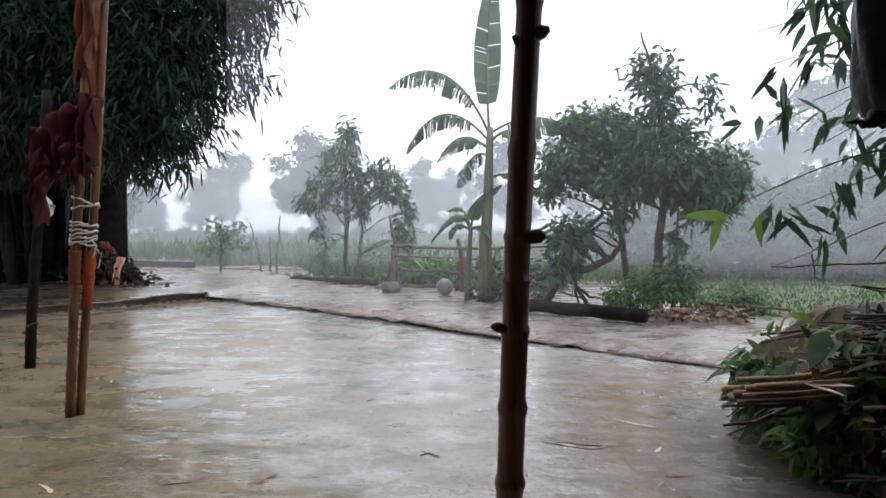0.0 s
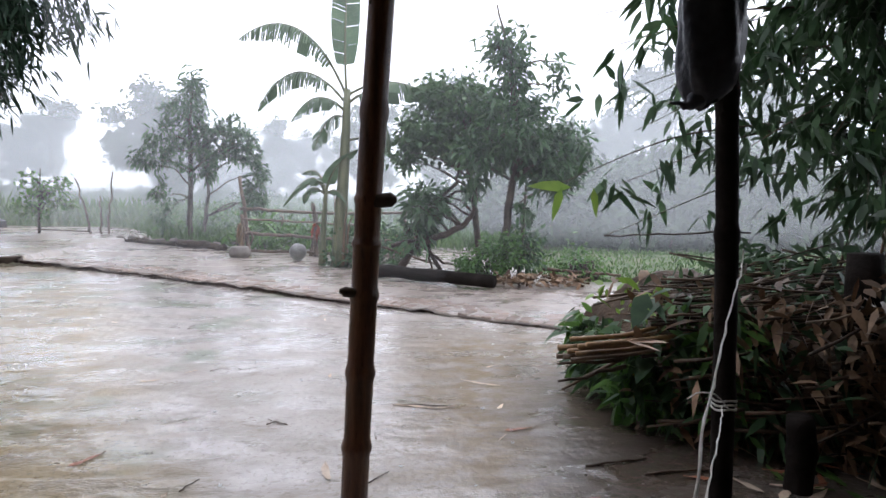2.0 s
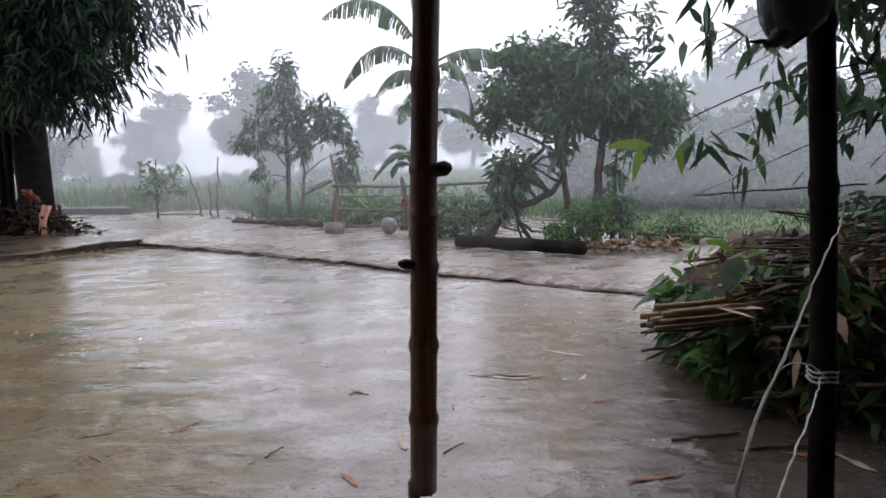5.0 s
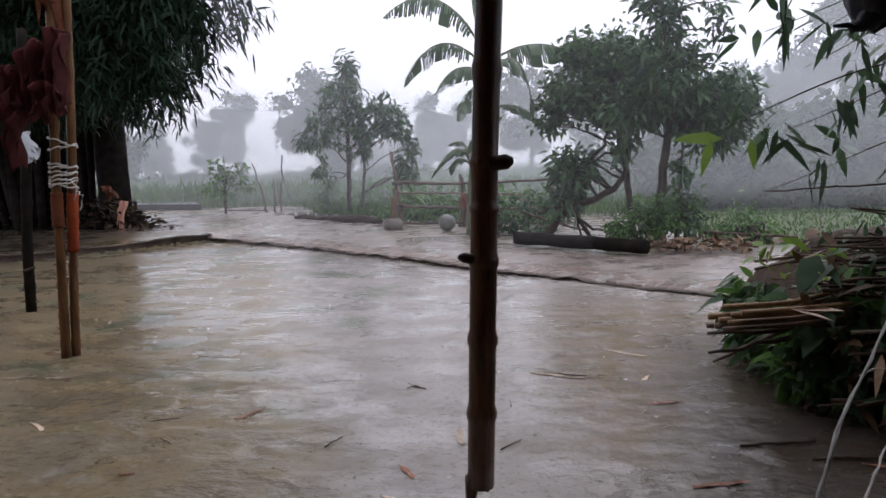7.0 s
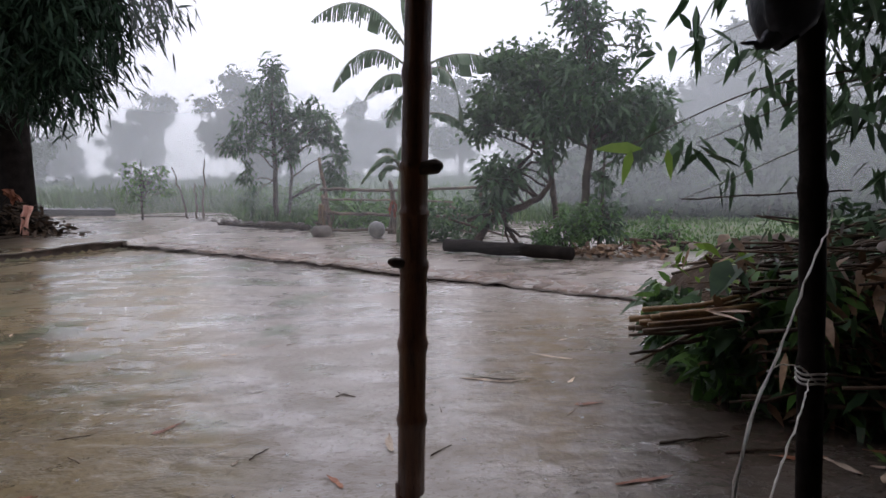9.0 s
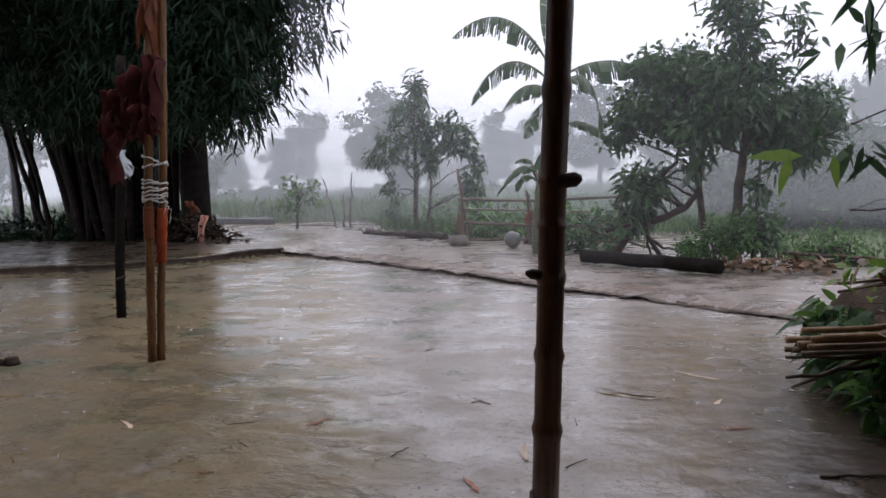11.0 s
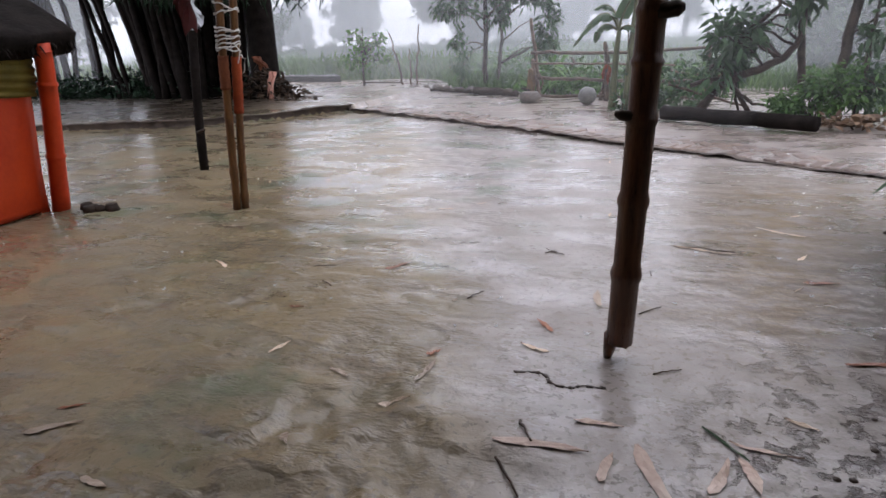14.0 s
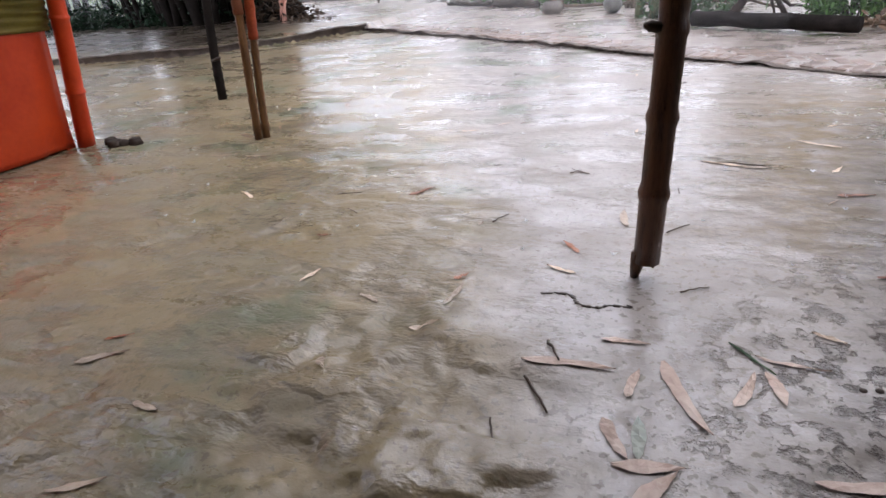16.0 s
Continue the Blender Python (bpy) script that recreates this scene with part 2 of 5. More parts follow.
LEAF_MANGO = material("mango_leaf", (0.03, 0.072, 0.03), (0.075, 0.14, 0.055), 0.4, 3, 0.0, 20, 0.4, leaf=0.4, gloss=0.45)
LEAF_BAMBOO = material("bamboo_leaf", (0.028, 0.062, 0.03), (0.07, 0.125, 0.055), 0.42, 3, 0.0, 20, 0.4, leaf=0.28, gloss=0.3)
# darker copy of the bamboo leaf, with the grove's shade in its colour
LEAF_GROVE_SHADE = material("shaded_grove_leaf", (0.007, 0.016, 0.009), (0.022, 0.042, 0.024), 0.5, 3, 0.0, 20, 0.45, leaf=0.08, gloss=0.09)
LEAF_FRESH = material("fresh_leaf", (0.05, 0.125, 0.028), (0.11, 0.21, 0.05), 0.35, 3, 0.0, 20, 0.4, leaf=0.35, gloss=0.3)
LEAF_YOUNG = material("young_yellow_green_leaf", (0.14, 0.27, 0.04), (0.25, 0.36, 0.07), 0.4, 3, 0.0, 20, 0.2, leaf=0.4)
LEAF_BANANA = material("banana_leaf", (0.05, 0.095, 0.045), (0.09, 0.145, 0.07), 0.35, 2, 0.1, 25, 0.2, leaf=0.4)
BANANA_STEM = material("banana_stem", (0.05, 0.06, 0.028), (0.14, 0.145, 0.07), 0.5, 4, 0.3, 30, 0.1, stretch=(4, 4, 0.6))
LEAF_DRY = material("dry_leaf", (0.42, 0.30, 0.21), (0.66, 0.54, 0.42), 0.5, 5, 0.3, 50, 0.35, island=False)
LEAF_SHEATH = material("bamboo_sheath", (0.42, 0.28, 0.21), (0.68, 0.55, 0.46), 0.55, 6, 0.3, 60, 0.15, island=False)
LITTER = material("rotting_leaves", (0.07, 0.042, 0.025), (0.20, 0.13, 0.08), 0.5, 5, 0.2, 40, 0.5, gloss=0.2)
# very dark litter, with the shade inside the heaps put into its colour
PILE_SHADE = material("pile_litter_with_shade", (0.02, 0.014, 0.010), (0.075, 0.05, 0.032), 0.6, 9, 0.8, 40, 0.2, gloss=0.1)
LEAF_RED = material("red_brown_leaf", (0.22, 0.07, 0.035), (0.34, 0.14, 0.07), 0.45, 5, 0.3, 50, 0.25, island=False)
GRASS = material("crop_blade", (0.055, 0.11, 0.036), (0.12, 0.19, 0.065), 0.5, 2, 0.0, 10, 0.3, leaf=0.3, gloss=0.25)
LEAF_BROAD = material("broad_leaf", (0.04, 0.085, 0.036), (0.09, 0.155, 0.06), 0.45, 3, 0.0, 20, 0.35, leaf=0.35, gloss=0.3)
LEAF_GREY = material("washed_out_leaf", (0.26, 0.29, 0.24), (0.42, 0.45, 0.38), 0.5, 6, 0.2, 40, 0.1, island=False)
# shaded copy of the slab's wet concrete, its side darkness in the colour
SLAB_SIDE = material("shaded_concrete_edge", (0.02, 0.019, 0.018), (0.05, 0.047, 0.043), 0.6, 4, 0.4, 30, 0.1)
FAR_LEAF = material("far_tree_leaf", (0.035, 0.06, 0.032), (0.06, 0.09, 0.045), 0.7, 1, 0.0, 4, 0.18, leaf=0.12, gloss=0.06)
CLOTH_RED = material("faded_red_cloth", (0.035, 0.007, 0.007), (0.10, 0.022, 0.02), 0.8, 6, 0.4, 90, 0.15, leaf=0.25, gloss=0.2)
TARP = material("orange_tarpaulin", (0.37, 0.026, 0.004), (0.50, 0.05, 0.008), 0.45, 3, 0.2, 30, 0.05, gloss=0.3)
CLOTH_ORANGE = material("orange_cloth", (0.17, 0.028, 0.009), (0.32, 0.065, 0.02), 0.8, 6, 0.3, 80, 0.1, gloss=0.2)
CLOTH_RUST = material("rust_cloth", (0.07, 0.02, 0.008), (0.16, 0.052, 0.021), 0.7, 6, 0.4, 80, 0.1, gloss=0.2)
CLOTH_TAN = material("tan_sacking", (0.20, 0.13, 0.07), (0.32, 0.22, 0.12), 0.85, 6, 0.4, 80, 0.1, gloss=0.1)
CLOTH_PINK = material("pale_pink_cloth", (0.62, 0.30, 0.22), (0.72, 0.42, 0.34), 0.8, 6, 0.3, 80, 0.1)
# yellow darkened, the shadow under the eave put into its colour
CLOTH_YELLOW = material("shaded_yellow_cloth", (0.09, 0.07, 0.006), (0.16, 0.12, 0.012), 0.8, 6, 0.3, 80, 0.1)
CORD = material("pale_cord", (0.42, 0.40, 0.36), (0.62, 0.60, 0.55), 0.7, 30, 0.4, 300, 0.1)
PLASTIC = material("white_plastic_film", (0.35, 0.37, 0.38), (0.5, 0.52, 0.54), 0.3, 8, 0.2, 60, 0.1, leaf=0.3)
CONCRETE = material("wet_concrete", (0.38, 0.38, 0.37), (0.52, 0.51, 0.49), 0.25, 2, 0.3, 30, 0.1, coat=0.6)
BRICK_MUD = material("mud_smeared_brick", (0.13, 0.085, 0.065), (0.27, 0.205, 0.165), 0.4, 9, 0.5, 60, 0.3, coat=0.25, island=False)
WATER = material("splashing_water", (0.75, 0.78, 0.8), (0.9, 0.92, 0.94), 0.12, 9, 0.0, 60, 0.05, leaf=0.5)
BRICK = material("grey_plastered_brick", (0.20, 0.17, 0.145), (0.31, 0.275, 0.24), 0.7, 12, 0.6, 80, 0.1)
BASIN = material("black_rubber", (0.012, 0.012, 0.013), (0.03, 0.03, 0.03), 0.45, 8, 0.2, 60, 0.05, gloss=0.3)
BAG = material("dark_plastic_bag", (0.02, 0.024, 0.032), (0.05, 0.055, 0.07), 0.4, 5, 0.5, 40, 0.05, gloss=0.25)
POT_PALE = material("pale_enamel_pot", (0.11, 0.11, 0.10), (0.22, 0.22, 0.205), 0.35, 5, 0.2, 40, 0.05)
POT_CLAY = material("grey_clay_pot", (0.09, 0.075, 0.065), (0.17, 0.145, 0.12), 0.6, 6, 0.4, 50, 0.05)
WALL_MUD = material("clay_plaster", (0.16, 0.115, 0.08), (0.24, 0.18, 0.13), 0.9, 2, 0.5, 25, 0.05)
THATCH = material("old_thatch", (0.08, 0.06, 0.04), (0.17, 0.13, 0.09), 0.9, 5, 0.7, 60, 0.05, stretch=(1, 0.2, 1), gloss=0.1)


# ---------- mesh building ----------
class Shape:
    def __init__(self):
        self.v, self.f, self.n = [], [], 0

    def add(self, verts, faces):
        verts = np.asarray(verts, float).reshape(-1, 3)
        self.v.append(verts)
        self.f += [tuple(i + self.n for i in f) for f in faces]
        self.n += len(verts)
        return self

    def tube(self, pts, radii, seg=8, flat=1.0):
        pts = np.asarray(pts, float)
        k = len(pts)
        radii = np.broadcast_to(np.asarray(radii, float), (k,))
        tan = np.gradient(pts, axis=0)
        tan /= np.linalg.norm(tan, axis=1)[:, None] + 1e-9
        ref = np.array((0, 0, 1.0)) if abs(tan[:, 2]).mean() < 0.8 else np.array((1.0, 0, 0))
        u = np.cross(tan, ref)
        u /= np.linalg.norm(u, axis=1)[:, None] + 1e-9
        w = np.cross(u, tan)
        a = np.linspace(0, 2 * np.pi, seg, endpoint=False)
        ring = pts[:, None] + radii[:, None, None] * (np.cos(a)[None, :, None] * u[:, None] + flat * np.sin(a)[None, :, None] * w[:, None])
        faces = [(i * seg + j, i * seg + (j + 1) % seg, (i + 1) * seg + (j + 1) % seg, (i + 1) * seg + j) for i in range(k - 1) for j in range(seg)]
        faces += [tuple(range(seg))[::-1], tuple(range((k - 1) * seg, k * seg))]
        return self.add(ring, faces)

    def blades(self, p, d, length, width, droop=0.3, up=(0, 0, 1), twist=0.8):
        """Lance-shaped leaves from p along d."""
        p, d = np.asarray(p, float), np.asarray(d, float)
        k = len(p)
        d = d / (np.linalg.norm(d, axis=1)[:, None] + 1e-9)
        nrm = np.asarray(up, float)[None] + twist * np.random.normal(size=(k, 3))
        s = np.cross(d, nrm)
        s /= np.linalg.norm(s, axis=1)[:, None] + 1e-9
        L = np.broadcast_to(length, (k,))[:, None]
        W = np.broadcast_to(width, (k,))[:, None] / 2
        down = np.array((0, 0, -1.0)) * droop
        p1, p2, p3 = p + d * L * 0.3 + down * L * 0.03, p + d * L * 0.65 + down * L * 0.15, p + d * L + down * L * 0.42
        verts = np.stack([p, p1 - s * W, p1 + s * W, p2 - s * W * 0.75, p2 + s * W * 0.75, p3], 1).reshape(-1, 3)
        base = np.arange(k) * 6 + self.n
        self.v.append(verts)
        self.n += len(verts)
        for b in base.tolist():
            self.f += [(b, b + 2, b + 1), (b + 1, b + 2, b + 4, b + 3), (b + 3, b + 4, b + 5)]
        return self

    def block(self, lo, hi, m=None, rough=0.0):
        v = np.array([(x, y, z) for x in (lo[0], hi[0]) for y in (lo[1], hi[1]) for z in (lo[2], hi[2])], float)
        v += np.random.normal(0, rough, v.shape) if rough else 0
        if m is not None:
            v = np.array([tuple(m @ Vector(q)) for q in v])
        return self.add(v, [(0, 1, 3, 2), (4, 6, 7, 5), (0, 4, 5, 1), (2, 3, 7, 6), (0, 2, 6, 4), (1, 5, 7, 3)])

    def sheet(self, grid):
        grid = np.asarray(grid, float)
        a, b = grid.shape[:2]
        return self.add(grid, [(i * b + j, i * b + j + 1, (i + 1) * b + j + 1, (i + 1) * b + j) for i in range(a - 1) for j in range(b - 1)])

    def lathe(self, centre, profile, seg=20):
        a = np.linspace(0, 2 * np.pi, seg, endpoint=False)
        v = np.array([[(centre[0] + r * np.cos(t), centre[1] + r * np.sin(t), centre[2] + z) for t in a] for r, z in profile])
        k = len(profile)
        f = [(i * seg + j, i * seg + (j + 1) % seg, (i + 1) * seg + (j + 1) % seg, (i + 1) * seg + j) for i in range(k - 1) for j in range(seg)]
        return self.add(v, f + [tuple(range(seg))[::-1], tuple(range((k - 1) * seg, k * seg))])


BASE = {}


def put(name, shape, mat, at=(0, 0, 0), smooth=True):
    """One mesh object, its origin at the given base."""
    me = bpy.data.meshes.new(name)
    v = (np.concatenate(shape.v) - np.asarray(at, float))
    me.from_pydata(v.tolist(), [], shape.f)
    me.polygons.foreach_set("use_smooth", [smooth] * len(me.polygons))
    me.materials.append(mat)
    me.update()
    ob = new(name, me)
    ob.location = at
    BASE[ob.name] = Vector(at)
    return ob


def part(name, shape, mat, parent, label="", smooth=True, thick=0.0):
    at = BASE[parent.name]
    ob = put(name, shape, mat, at, smooth)
    ob.location = (0, 0, 0)
    ob.parent = parent
    if label:
        ob["label"] = label
    if thick:
        s = ob.modifiers.new("thickness", "SOLIDIFY")
        s.thickness, s.offset = thick, 0
    return ob


def thing(name, at, label, category, group="", kind=""):
    ob = new(name)
    ob.location = at
    ob.empty_display_size = 0.1
    BASE[ob.name] = Vector(at)
    return tagged(ob, label, category, group, kind)


def curve(points, k=12):
    """A smooth line through a few points."""
    pts = np.asarray(points, float)
    if len(pts) == 2:
        return pts[0] + np.linspace(0, 1, k)[:, None] * (pts[1] - pts[0])
    s = np.linspace(0, len(pts) - 1, k)
    pad = np.vstack([2 * pts[0] - pts[1], pts, 2 * pts[-1] - pts[-2]])
    i = np.minimum(s.astype(int), len(pts) - 2)
    t = (s - i)[:, None]
    a, b, c, d = pad[i], pad[i + 1], pad[i + 2], pad[i + 3]
    return 0.5 * (2 * b + (c - a) * t + (2 * a - 5 * b + 4 * c - d) * t ** 2 + (3 * b - a - 3 * c + d) * t ** 3)


def crooked(points, k, wobble):
    c = curve(points, k)
    c[1:-1] += np.random.normal(0, wobble, (k - 2, 3))
    return c


LATTICE = np.random.RandomState(7).rand(256, 256)


def value_noise(x, y):
    xi, yi = np.floor(x).astype(int), np.floor(y).astype(int)
    u, v = x - xi, y - yi
    u, v = u * u * (3 - 2 * u), v * v * (3 - 2 * v)
    g = lambda a, b: LATTICE[a % 256, b % 256]
    return (g(xi, yi) * (1 - u) + g(xi + 1, yi) * u) * (1 - v) + (g(xi, yi + 1) * (1 - u) + g(xi + 1, yi + 1) * u) * v


def fbm(x, y, octaves=4):
    return sum(value_noise(x * 2 ** o + 17 * o, y * 2 ** o + 31 * o) / 2 ** (o + 1) for o in range(octaves)) - 0.5


def smoothstep(x, a, b):
    t = np.clip((x - a) / (b - a), 0, 1)
    return t * t * (3 - 2 * t)


# ---------- ground ----------
def ledge_line(x):
    return np.interp(x, [-30, -8, -6.6, -5.9, -4.9, -4.75, -2.75, -1.24, -0.1, 0.97, 1.9, 3.5, 9], [4, 7.8, 8.25, 8.85, 10.35, 10.3, 9.12, 8.07, 7.18, 6.55, 5.9, 5.2, 4.0])


def ground_height(x, y):
    x, y = np.asarray(x, float), np.asarray(y, float)
    z = 0.02 * fbm(x * 0.8, y * 0.8) + 0.012 * fbm(x * 3.1, y * 4.2)
    z += 0.006 * fbm(x * 11, y * 14, 3) * (1 - smoothstep(y, 3.2, 4.6))
    # trodden clods and footprints near the house
    soft = np.exp(-(((x + 0.85) / 0.7) ** 2 + ((y - 2.0) / 0.8) ** 2))
    z += soft * (0.05 * fbm(x * 3.5 + 9, y * 5, 2) - 0.03 * np.clip(fbm(x * 5 + 40, y * 8, 2) * 5, 0, 1))
    lump = np.clip((fbm(x * 7.5 + 21, y * 8.5 + 4, 2) + 0.125) * 8 + 0.55, 0, 1)
    fine = np.clip((fbm(x * 17 + 2, y * 20 + 14, 2) + 0.125) * 6 + 0.5, 0, 1)
    trodden = np.exp(-(((x + 0.42 + 0.25 * (y - 2)) / 0.5) ** 2 + ((y - 1.95) / 0.5) ** 2) ** 2)
    z += trodden * (0.026 * lump * lump * (3 - 2 * lump) + 0.008 * fine - 0.018)
    rill = np.abs(fbm(x * 1.1 + 3, y * 1.9 + 8, 3))
    z -= 0.012 * smoothstep(0.035 - rill, 0, 0.035) * smoothstep(-0.2 - x, 0, 0.6) * smoothstep(4.5 - y, 0, 1.5)
    broken = np.exp(-(((x - 0.7) / 0.6) ** 2 + ((y - 2.1) / 0.5) ** 2))
    z += broken * 0.045 * fbm(x * 9, y * 9, 3)
    edge = y - ledge_line(x) + 0.10 * fbm(x * 2.3, y * 0.5) + 0.10 * fbm(x * 8, y * 3, 3)
    high = np.where(x < -4.85, 0.11, 0.04 - 0.02 * smoothstep(x, -1, 1.5))
    z += high * smoothstep(edge, 0.0, 0.05)
    z -= 0.22 * smoothstep(y - 3.2 * smoothstep(-x, 4.0, 6.5), 14.2, 16.0) + 0.15 * smoothstep(x, 2.6, 3.6) * smoothstep(y, 8.6, 9.6)
    z *= 1 - 0.6 * smoothstep(y, 30, 60)
    return z


def graded(parts):
    out = [parts[0][0]]
    for a, b, step in parts:
        out += np.linspace(a, b, max(int(round((b - a) / step)), 1) + 1)[1:].tolist()
    return np.array(out)


gx = graded([(-1500, -300, 300), (-300, -60, 40), (-60, -14, 4), (-14, -9, 0.25), (-9, -4.2, 0.06), (-4.2, -2, 0.035), (-2, 1.4, 0.02), (1.4, 2.8, 0.035), (2.8, 6, 0.1), (6, 16, 0.5), (16, 60, 6), (60, 300, 40), (300, 1500, 300)])
gy = graded([(-800, -60, 120), (-60, -4, 7), (-4, 1.0, 0.25), (1.0, 3.4, 0.02), (3.4, 4.8, 0.03), (4.8, 11.4, 0.05), (11.4, 18, 0.15), (18, 40, 1), (40, 120, 8), (120, 400, 40), (400, 2000, 400)])
GX, GY = np.meshgrid(gx, gy)
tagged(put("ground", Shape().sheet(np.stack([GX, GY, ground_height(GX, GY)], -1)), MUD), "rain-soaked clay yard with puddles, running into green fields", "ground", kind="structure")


def gz(x, y):
    return float(ground_height(x, y))


def earth_edge(name, x0, x1, label):
    """The crumbling, undercut edge of the raised ground; its dark colour includes the shadow."""
    n = int((x1 - x0) / 0.03)
    xs = np.linspace(x0, x1, n)
    ys = ledge_line(xs) - 0.10 * fbm(xs * 2.3, ledge_line(xs) * 0.5) - 0.10 * fbm(xs * 8, ledge_line(xs) * 3, 3)
    h = np.where(xs < -4.85, 0.115, 0.042 - 0.029 * smoothstep(xs, -1, 1.2)) + 0.07 * fbm(xs * 4, xs * 0 + 3, 4)
    h = np.maximum(h, 0.012)
    tx, ty = np.gradient(xs), np.gradient(ledge_line(xs))
    nx, ny = ty / np.hypot(tx, ty), -tx / np.hypot(tx, ty)
    jag = 0.10 * fbm(xs * 9, xs * 0 + 7, 3)
    rows = []
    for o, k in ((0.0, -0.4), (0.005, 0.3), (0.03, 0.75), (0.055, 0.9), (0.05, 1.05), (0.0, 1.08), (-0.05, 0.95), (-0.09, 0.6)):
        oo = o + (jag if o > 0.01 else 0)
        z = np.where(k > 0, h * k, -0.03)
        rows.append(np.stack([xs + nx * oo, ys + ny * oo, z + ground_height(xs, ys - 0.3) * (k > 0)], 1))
    BASE[name] = Vector((0, 0, 0))
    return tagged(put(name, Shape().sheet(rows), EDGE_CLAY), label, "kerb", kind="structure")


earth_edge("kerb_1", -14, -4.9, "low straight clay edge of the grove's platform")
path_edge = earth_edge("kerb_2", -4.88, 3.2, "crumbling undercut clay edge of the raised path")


# ---------- unseen house added behind the camera, closing the place and blocking sky light ---
tagged(put("wall_south", Shape().block((-9, -0.9, -0.1), (7, -0.65, 4.2)), WALL_MUD, smooth=False), "unseen clay-plastered house wall, enlarged to block sky light", "wall", kind="structure")
tagged(put("wall_east", Shape().block((6.75, -0.65, -0.1), (7, 3.2, 4.2)), WALL_MUD, smooth=False), "unseen clay-plastered side wall, added to block sky light", "wall", kind="structure")
tagged(put("wall_west", Shape().block((-9, -0.65, -0.1), (-8.75, 4.5, 4.2)), WALL_MUD, smooth=False), "unseen clay-plastered side wall, added to block sky light", "wall", kind="structure")
tagged(put("ceiling", Shape().block((-3.2, -0.64, 0), (6.7, 2.95, 0.12), Matrix.Translation((0, 0, 2.75)) @ pose(0, 0, 0, -6)), THATCH, smooth=False), "unseen thatch porch roof on bamboo posts, sized to shade the porch", "roof", kind="structure")


# ---------- bamboo posts ----------
def culm(points, radius, nodes, k=None, seg=12, taper=0.9):
    """A bamboo stem with swollen nodes at the given fractions of its length."""
    s = sorted(set(np.linspace(0, 1, k or 14).tolist() + [x + d for x in nodes for d in (-0.012, -0.004, 0.004, 0.014)]))
    s = np.clip(np.array(s), 0, 1)
    pts = curve(points, 60)
    p = np.stack([np.interp(s, np.linspace(0, 1, 60), pts[:, i]) for i in range(3)], 1)
    r = radius * (1 + (taper - 1) * s)
    for x in nodes:
        r = r * (1 + 0.17 * np.exp(-((s - x) / 0.008) ** 2) - 0.03 * np.exp(-((s - x - 0.02) / 0.01) ** 2))
    return Shape().tube(p, r, seg)


def stub(at, way, length, r):
    a = np.asarray(at, float)
    w = np.asarray(way, float) * length
    return Shape().tube([a - w * 0.3, a + w * 0.3, a + w * 0.75, a + w], [r, r * 0.85, r * 0.9, r * 0.35], 7)


def porch_post():
    top = 2.5
    post = thing("porch_post", (0.18, 2.81, 0), "dark wet bamboo porch post with branch stubs and split foot", "post")
    nodes = [z / top for z in (0.26, 0.52, 0.82, 1.11, 1.42, 1.75, 2.1)]
    part("culm", culm([(0.19, 2.81, 0.06), (0.218, 2.82, 0.82), (0.238, 2.82, 1.3), (0.305, 2.82, top)], 0.0445, nodes, 20, 16), BAMBOO_DARK, post)
    part("split_foot", Shape().tube([(0.152, 2.805, -0.01), (0.158, 2.806, 0.03), (0.166, 2.808, 0.09)], [0.012, 0.02, 0.028], 7).tube([(0.212, 2.815, 0.035), (0.211, 2.814, 0.06), (0.209, 2.812, 0.1)], [0.006, 0.012, 0.02], 6), BAMBOO_DARK, post)
    part("branch_stub", stub((0.245, 2.81, 1.74), (0.85, -0.1, 0.3), 0.10, 0.027), WOOD_DARK, post)
    part("branch_stub", stub((0.245, 2.80, 1.11), (0.95, -0.15, 0.12), 0.075, 0.027), WOOD_DARK, post)
    part("branch_stub", stub((0.205, 2.80, 0.815), (-0.9, -0.3, 0.2), 0.07, 0.019), WOOD_DARK, post)
    return post


porch_post()


def corner_post():
    post = thing("porch_post", (1.45, 2.76, 0), "dark straight wooden post with a twine wound round it", "post")
    nodes = [z / 2.5 for z in (0.45, 0.95, 1.4, 1.9)]
    part("pole", culm([(1.45, 2.76, -0.02), (1.415, 2.76, 0.9), (1.36, 2.76, 1.75), (1.32, 2.76, 2.5)], 0.037, nodes, 16, 12, 0.95), BLACK_SHADE_WOOD, post)
    for z in (0.44, 0.455, 0.47):
        a = np.linspace(0, 2 * np.pi, 17)
        part("twine", Shape().tube(np.stack([1.433 + 0.041 * np.cos(a), 2.76 + 0.041 * np.sin(a), z + 0.004 * np.sin(3 * a)], 1), 0.004, 5), CORD, post)
    return post


corner_post()


def hanging_twine(points, name, label):
    m = Shape()
    c = crooked(points, 40, 0.0012)
    m.tube(c, 0.0021, 6)
    turn = np.linspace(0, 60, 40)
    m.tube(c + 0.002 * np.stack([np.cos(turn), np.sin(turn), 0 * turn], 1), 0.0017, 5)
    tagged(put(name, m, CORD, points[-1]), label, "twine", "twine on the post")


hanging_twine([(1.455, 2.74, 0.98), (1.43, 2.70, 0.945), (1.33, 2.55, 0.92), (1.16, 2.31, 0.88), (0.99, 2.07, 0.82), (0.80, 1.79, 0.785), (0.655, 1.56, 0.76), (0.62, 1.47, 0.55), (0.66, 1.45, 0.25), (0.68, 1.45, 0.01)], "twine", "pale twisted twine slung from the post towards the porch")
